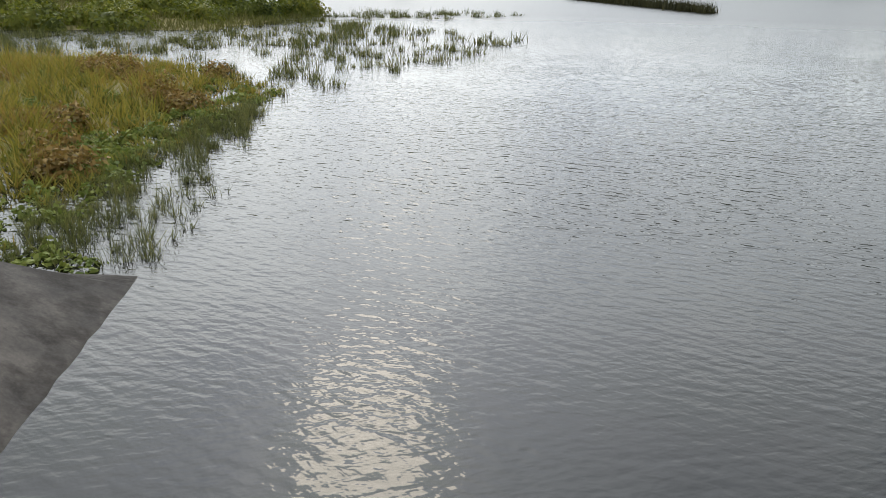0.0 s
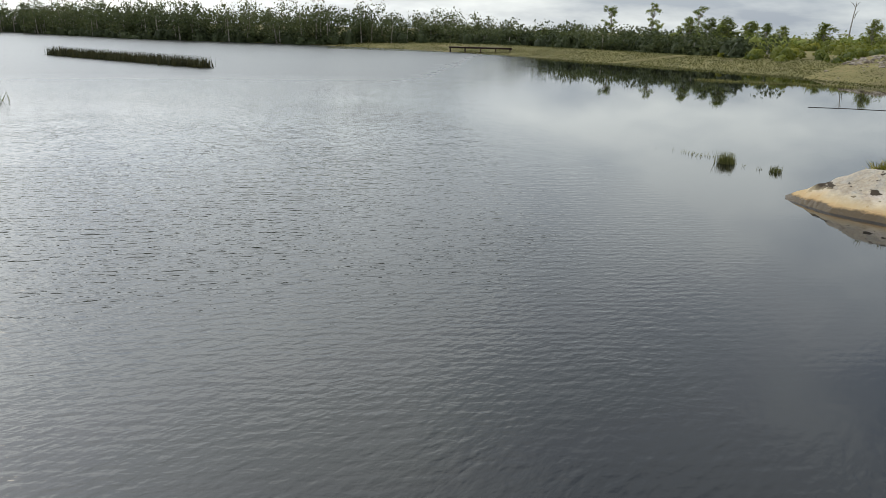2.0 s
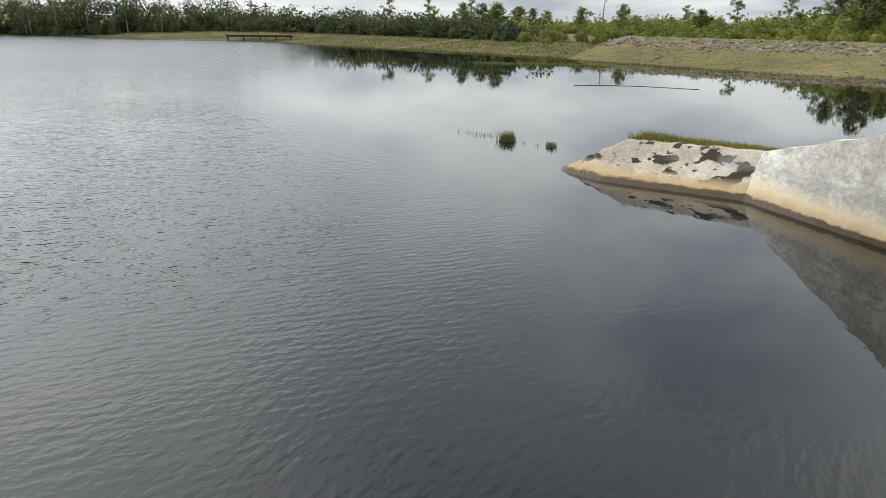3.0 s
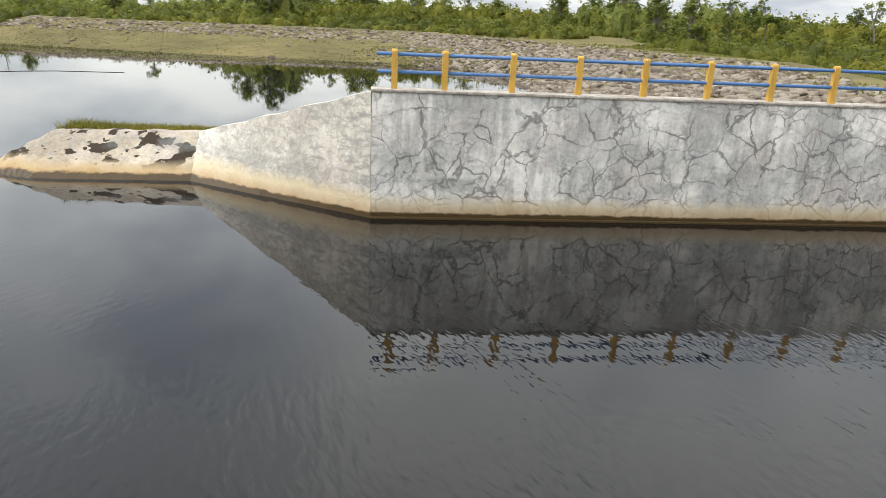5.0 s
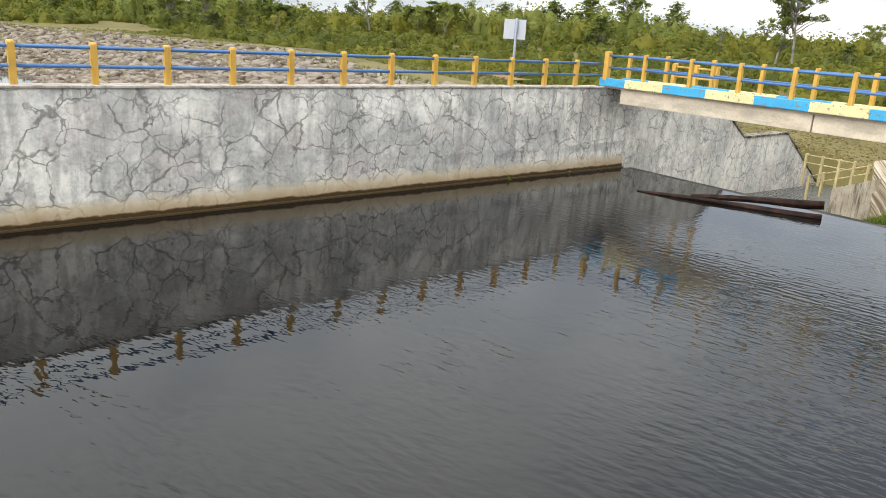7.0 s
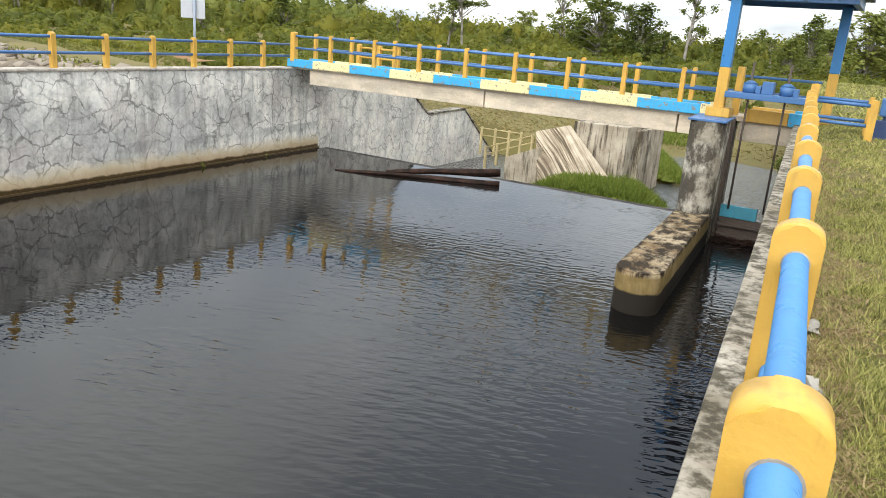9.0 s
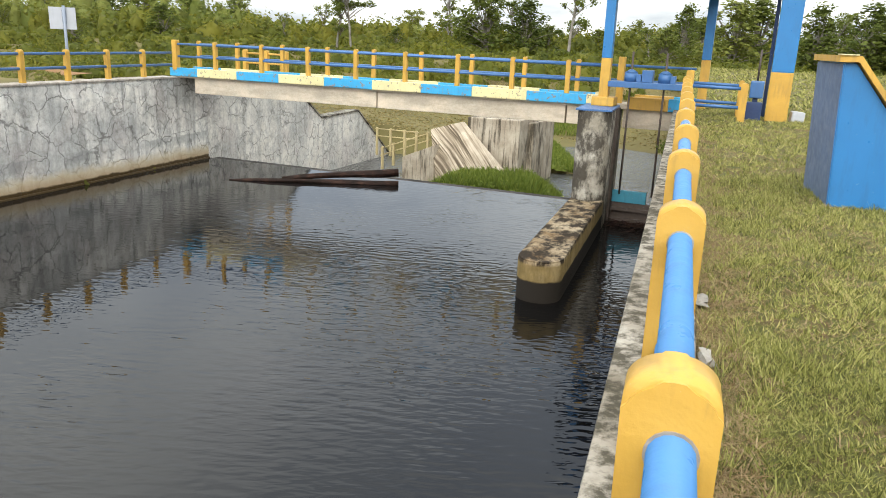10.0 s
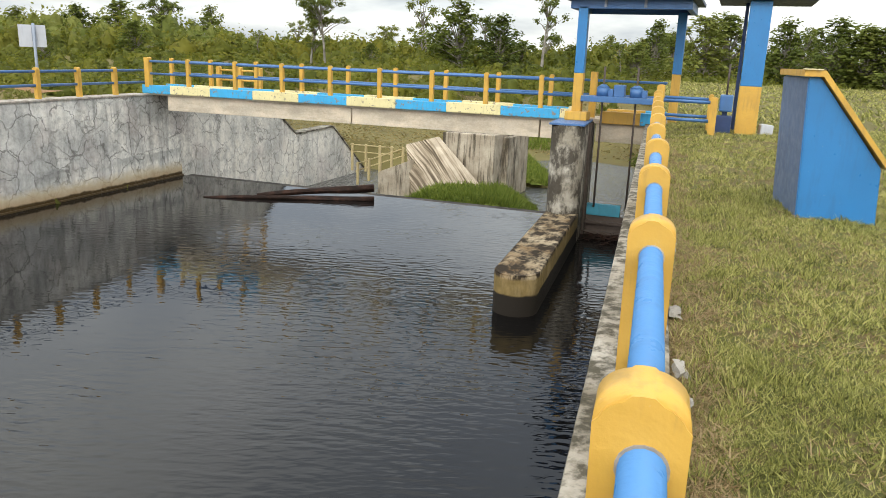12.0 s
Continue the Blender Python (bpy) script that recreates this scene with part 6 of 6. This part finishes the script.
    np_mesh("stream_plants", v, f, MAT_STREAM, "low leafy plants on the stream banks", "plants")


banks()


def lawn_z(u, x, y):
    return BANK_Z - 0.03 + 0.08 * np.clip((u - 0.3) / 0.6, 0, 1) + 0.02 * wave(x, y, 0.7) + 0.05 * wave(x, y, 4.0) * np.clip((u - 0.5) / 3, 0, 1)


def lawn_grass():
    rng = np.random.default_rng(4)
    lots = []
    # matted rosettes: broad short blades fanning out of one root, in patches with bare thatch between
    for n, k, y0, y1, h, w, wide in ((22000, 8, 0.6, 4.0, 0.031, 0.0072, 2.7), (20000, 7, 4.0, 9.0, 0.042, 0.011, 4.4), (11000, 6, 9.0, 20.0, 0.055, 0.022, 7.5), (6000, 6, 20.0, 62.0, 0.13, 0.07, 20.0)):
        y = rng.uniform(y0, y1, n)
        u = 0.2 + rng.uniform(0, 1, n) ** 1.15 * wide
        x = 0.025 + u - 0.0933 * y
        thick = 0.5 + 0.5 * wave(x, y, 0.22, 2.0) + 0.35 * wave(x, y, 0.8, 0.7)
        keep = rng.uniform(-0.6, 0.9, n) < thick
        x, y, u, thick = x[keep], y[keep], u[keep], thick[keep]
        z = lawn_z(u, x, y) - 0.006
        q = np.repeat(np.column_stack([x, y, z]), k, 0)
        q[:, :2] += rng.normal(0, 0.35 * h, (len(q), 2))
        hh = np.repeat(h * rng.uniform(0.45, 1.25, len(x)) * (0.75 + 0.4 * np.clip(thick, 0, 1)), k)
        lots.append(blades(q, hh, w, rng, 1.9))
    # coarser cover over the rest of the lawn
    n = 52000
    y = np.where(rng.uniform(size=n) < 0.5, rng.uniform(-1.1, 0.7, n), rng.uniform(0.6, 20, n))
    u = np.where(y < 0.6, rng.uniform(0.3, 9, n), 2.4 + rng.uniform(0, 1, n) * 9)
    x = 0.025 + u - 0.0933 * y
    lots.append(blades(np.column_stack([x, y, lawn_z(u, x, y)]), 0.045, np.where(y < 0.6, 0.012, 0.03), rng, 2.2))
    # taller tufts that the mower missed
    n = 420
    y = 0.8 + 14 * rng.uniform(0, 1, n) ** 1.5
    u = 0.24 + rng.uniform(0, 1, n) ** 1.4 * 3.0
    x = 0.025 + u - 0.0933 * y
    q = np.repeat(np.column_stack([x, y, lawn_z(u, x, y) - 0.005]), 26, 0)
    q[:, :2] += rng.normal(0, 0.032, (n * 26, 2))
    lots.append(blades(q, 0.085, 0.010, rng, 1.1))
    v, f = joined(lots)
    np_mesh("lawn_blades", v, f, MAT_BLADE, "short green and straw-coloured lawn grass", "grass")
    # dead stems lying in patches, thickest along the wall
    n = 70000
    y = 0.5 + 15 * rng.uniform(0, 1, n) ** 1.7
    u = np.where(rng.uniform(size=n) < 0.4, 0.17 + np.abs(rng.normal(0, 0.17, n)), 0.17 + rng.uniform(0, 1, n) ** 1.2 * 3.4)
    x = 0.025 + u - 0.0933 * y
    keep = (wave(x, y, 0.22, 2.0) + 0.7 * wave(x, y, 0.8, 0.7) < 0.0) | (u < 0.40)
    x, y, u = x[keep], y[keep], u[keep]
    v, f = blades(np.column_stack([x, y, lawn_z(u, x, y) + rng.uniform(0, 0.014, len(x))]), 0.024, 0.008, rng, 4.5)
    np_mesh("dead_stems", v, f, MAT_STRAW, "dry brown stems lying among the lawn", "grass")


lawn_grass()


def wall_edge():
    """Broken bits of an old concrete edging beside the posts, and weeds rooted in the wall."""
    rng = np.random.default_rng(19)
    for y in (1.62, 3.12, 3.55, 4.42, 6.05):
        bm = bmesh.new()
        block(bm, (-0.028, -0.10, -0.016), (0.03, 0.09, 0.016))
        bmesh.ops.subdivide_edges(bm, edges=list(bm.edges), cuts=1)
        for v in bm.verts:
            v.co += Vector(rng.uniform(-0.016, 0.016, 3) * np.array((1, 2, 0.4)))
        ob = tagged(part("concrete_fragment", bm, MAT_COPING), "broken pale concrete edging half sunk in grass", "rubble", "broken edging")
        ob.matrix_basis = NEAR @ pose(0.20 + rng.uniform(-0.02, 0.02), y, BANK_Z + 0.008, rng.uniform(-6, 6), rng.uniform(-8, 8), rng.uniform(-12, 12))
    for y, z, r in ((2.62, 1.98, 0.07), (16.6, 2.1, 0.2)):
        q = NEAR @ Vector((-0.22, y, z))
        n = int(130 * r / 0.07)
        d = rng.normal(size=(n, 3)); d /= np.linalg.norm(d, axis=1, keepdims=True)
        v, f = cards(np.array(q) + d * r * rng.uniform(0.2, 1.2, (n, 1)), 0.035, rng, 0.5, out=d)
        np_mesh("wall_weed", v, f, MAT_LUSH, "small green weed rooted in the channel wall", "weed")


wall_edge()


# ---------------------------------------------------------------- dam stones, last
def soil_heap():
    rng = np.random.default_rng(8)
    bm = bmesh.new()
    bmesh.ops.create_grid(bm, x_segments=16, y_segments=10, size=1.0)
    for v in bm.verts:
        r2 = v.co.x ** 2 + v.co.y ** 2
        v.co.z = 0.22 * max(0.0, 1 - r2) * rng.uniform(0.7, 1.2) - 0.12
        v.co.x *= 2.4; v.co.y *= 1.3
    ob = tagged(part("soil_heap", bm, MAT_SOIL), "low heap of bare orange soil on the bank", "soil heap")
    ob.matrix_basis = pose(-32.0, 26.0, 1.95, 0, 0, 20)


soil_heap()


def riprap():
    rng = np.random.default_rng(31)
    n = 12500
    u, v = rng.uniform(0, 1, n) ** 1.25, rng.uniform(0.0, 0.97, n)
    p = dam_at(u, v)
    grass = ((u > 0.55) & (v < 0.5) & (rng.uniform(size=n) < 0.85)) | ((u > 0.62) & (rng.uniform(size=n) < np.where(v > 0.55, 0.25, 0.9)))
    u, v, p = u[~grass], v[~grass], p[~grass]
    size = 0.20 + 0.58 * rng.uniform(0, 1, len(p)) ** 2.0
    shapes = stone_shapes(9, rng)
    order = np.argsort(np.hypot(p[:, 0] + 19, p[:, 1] - 6))
    single = set(order[:300].tolist())
    lots = []
    base = [np.array([w.co for w in me.vertices]) for me in shapes]
    tri = [np.array([list(q.vertices) for q in me.polygons]) for me in shapes]
    for i in range(len(p)):
        k = i % len(shapes)
        e = Euler((rng.uniform(-0.5, 0.5), rng.uniform(-0.5, 0.5), rng.uniform(0, 6.28)))
        s = (size[i] * rng.uniform(0.9, 1.5), size[i], size[i] * rng.uniform(0.6, 0.95))
        if i in single:
            ob = new("stone", shapes[k])
            ob.parent = dam
            ob.matrix_basis = Matrix.LocRotScale(Vector(p[i]), e, Vector(s))
        else:
            m = np.array(e.to_matrix())
            lots.append(((base[k] * s) @ m.T + p[i], tri[k]))
    vv, ff = joined(lots)
    np_mesh("stones", vv, ff, MAT_STONE, "rough quarry stones facing the dam", parent=dam)


riprap()
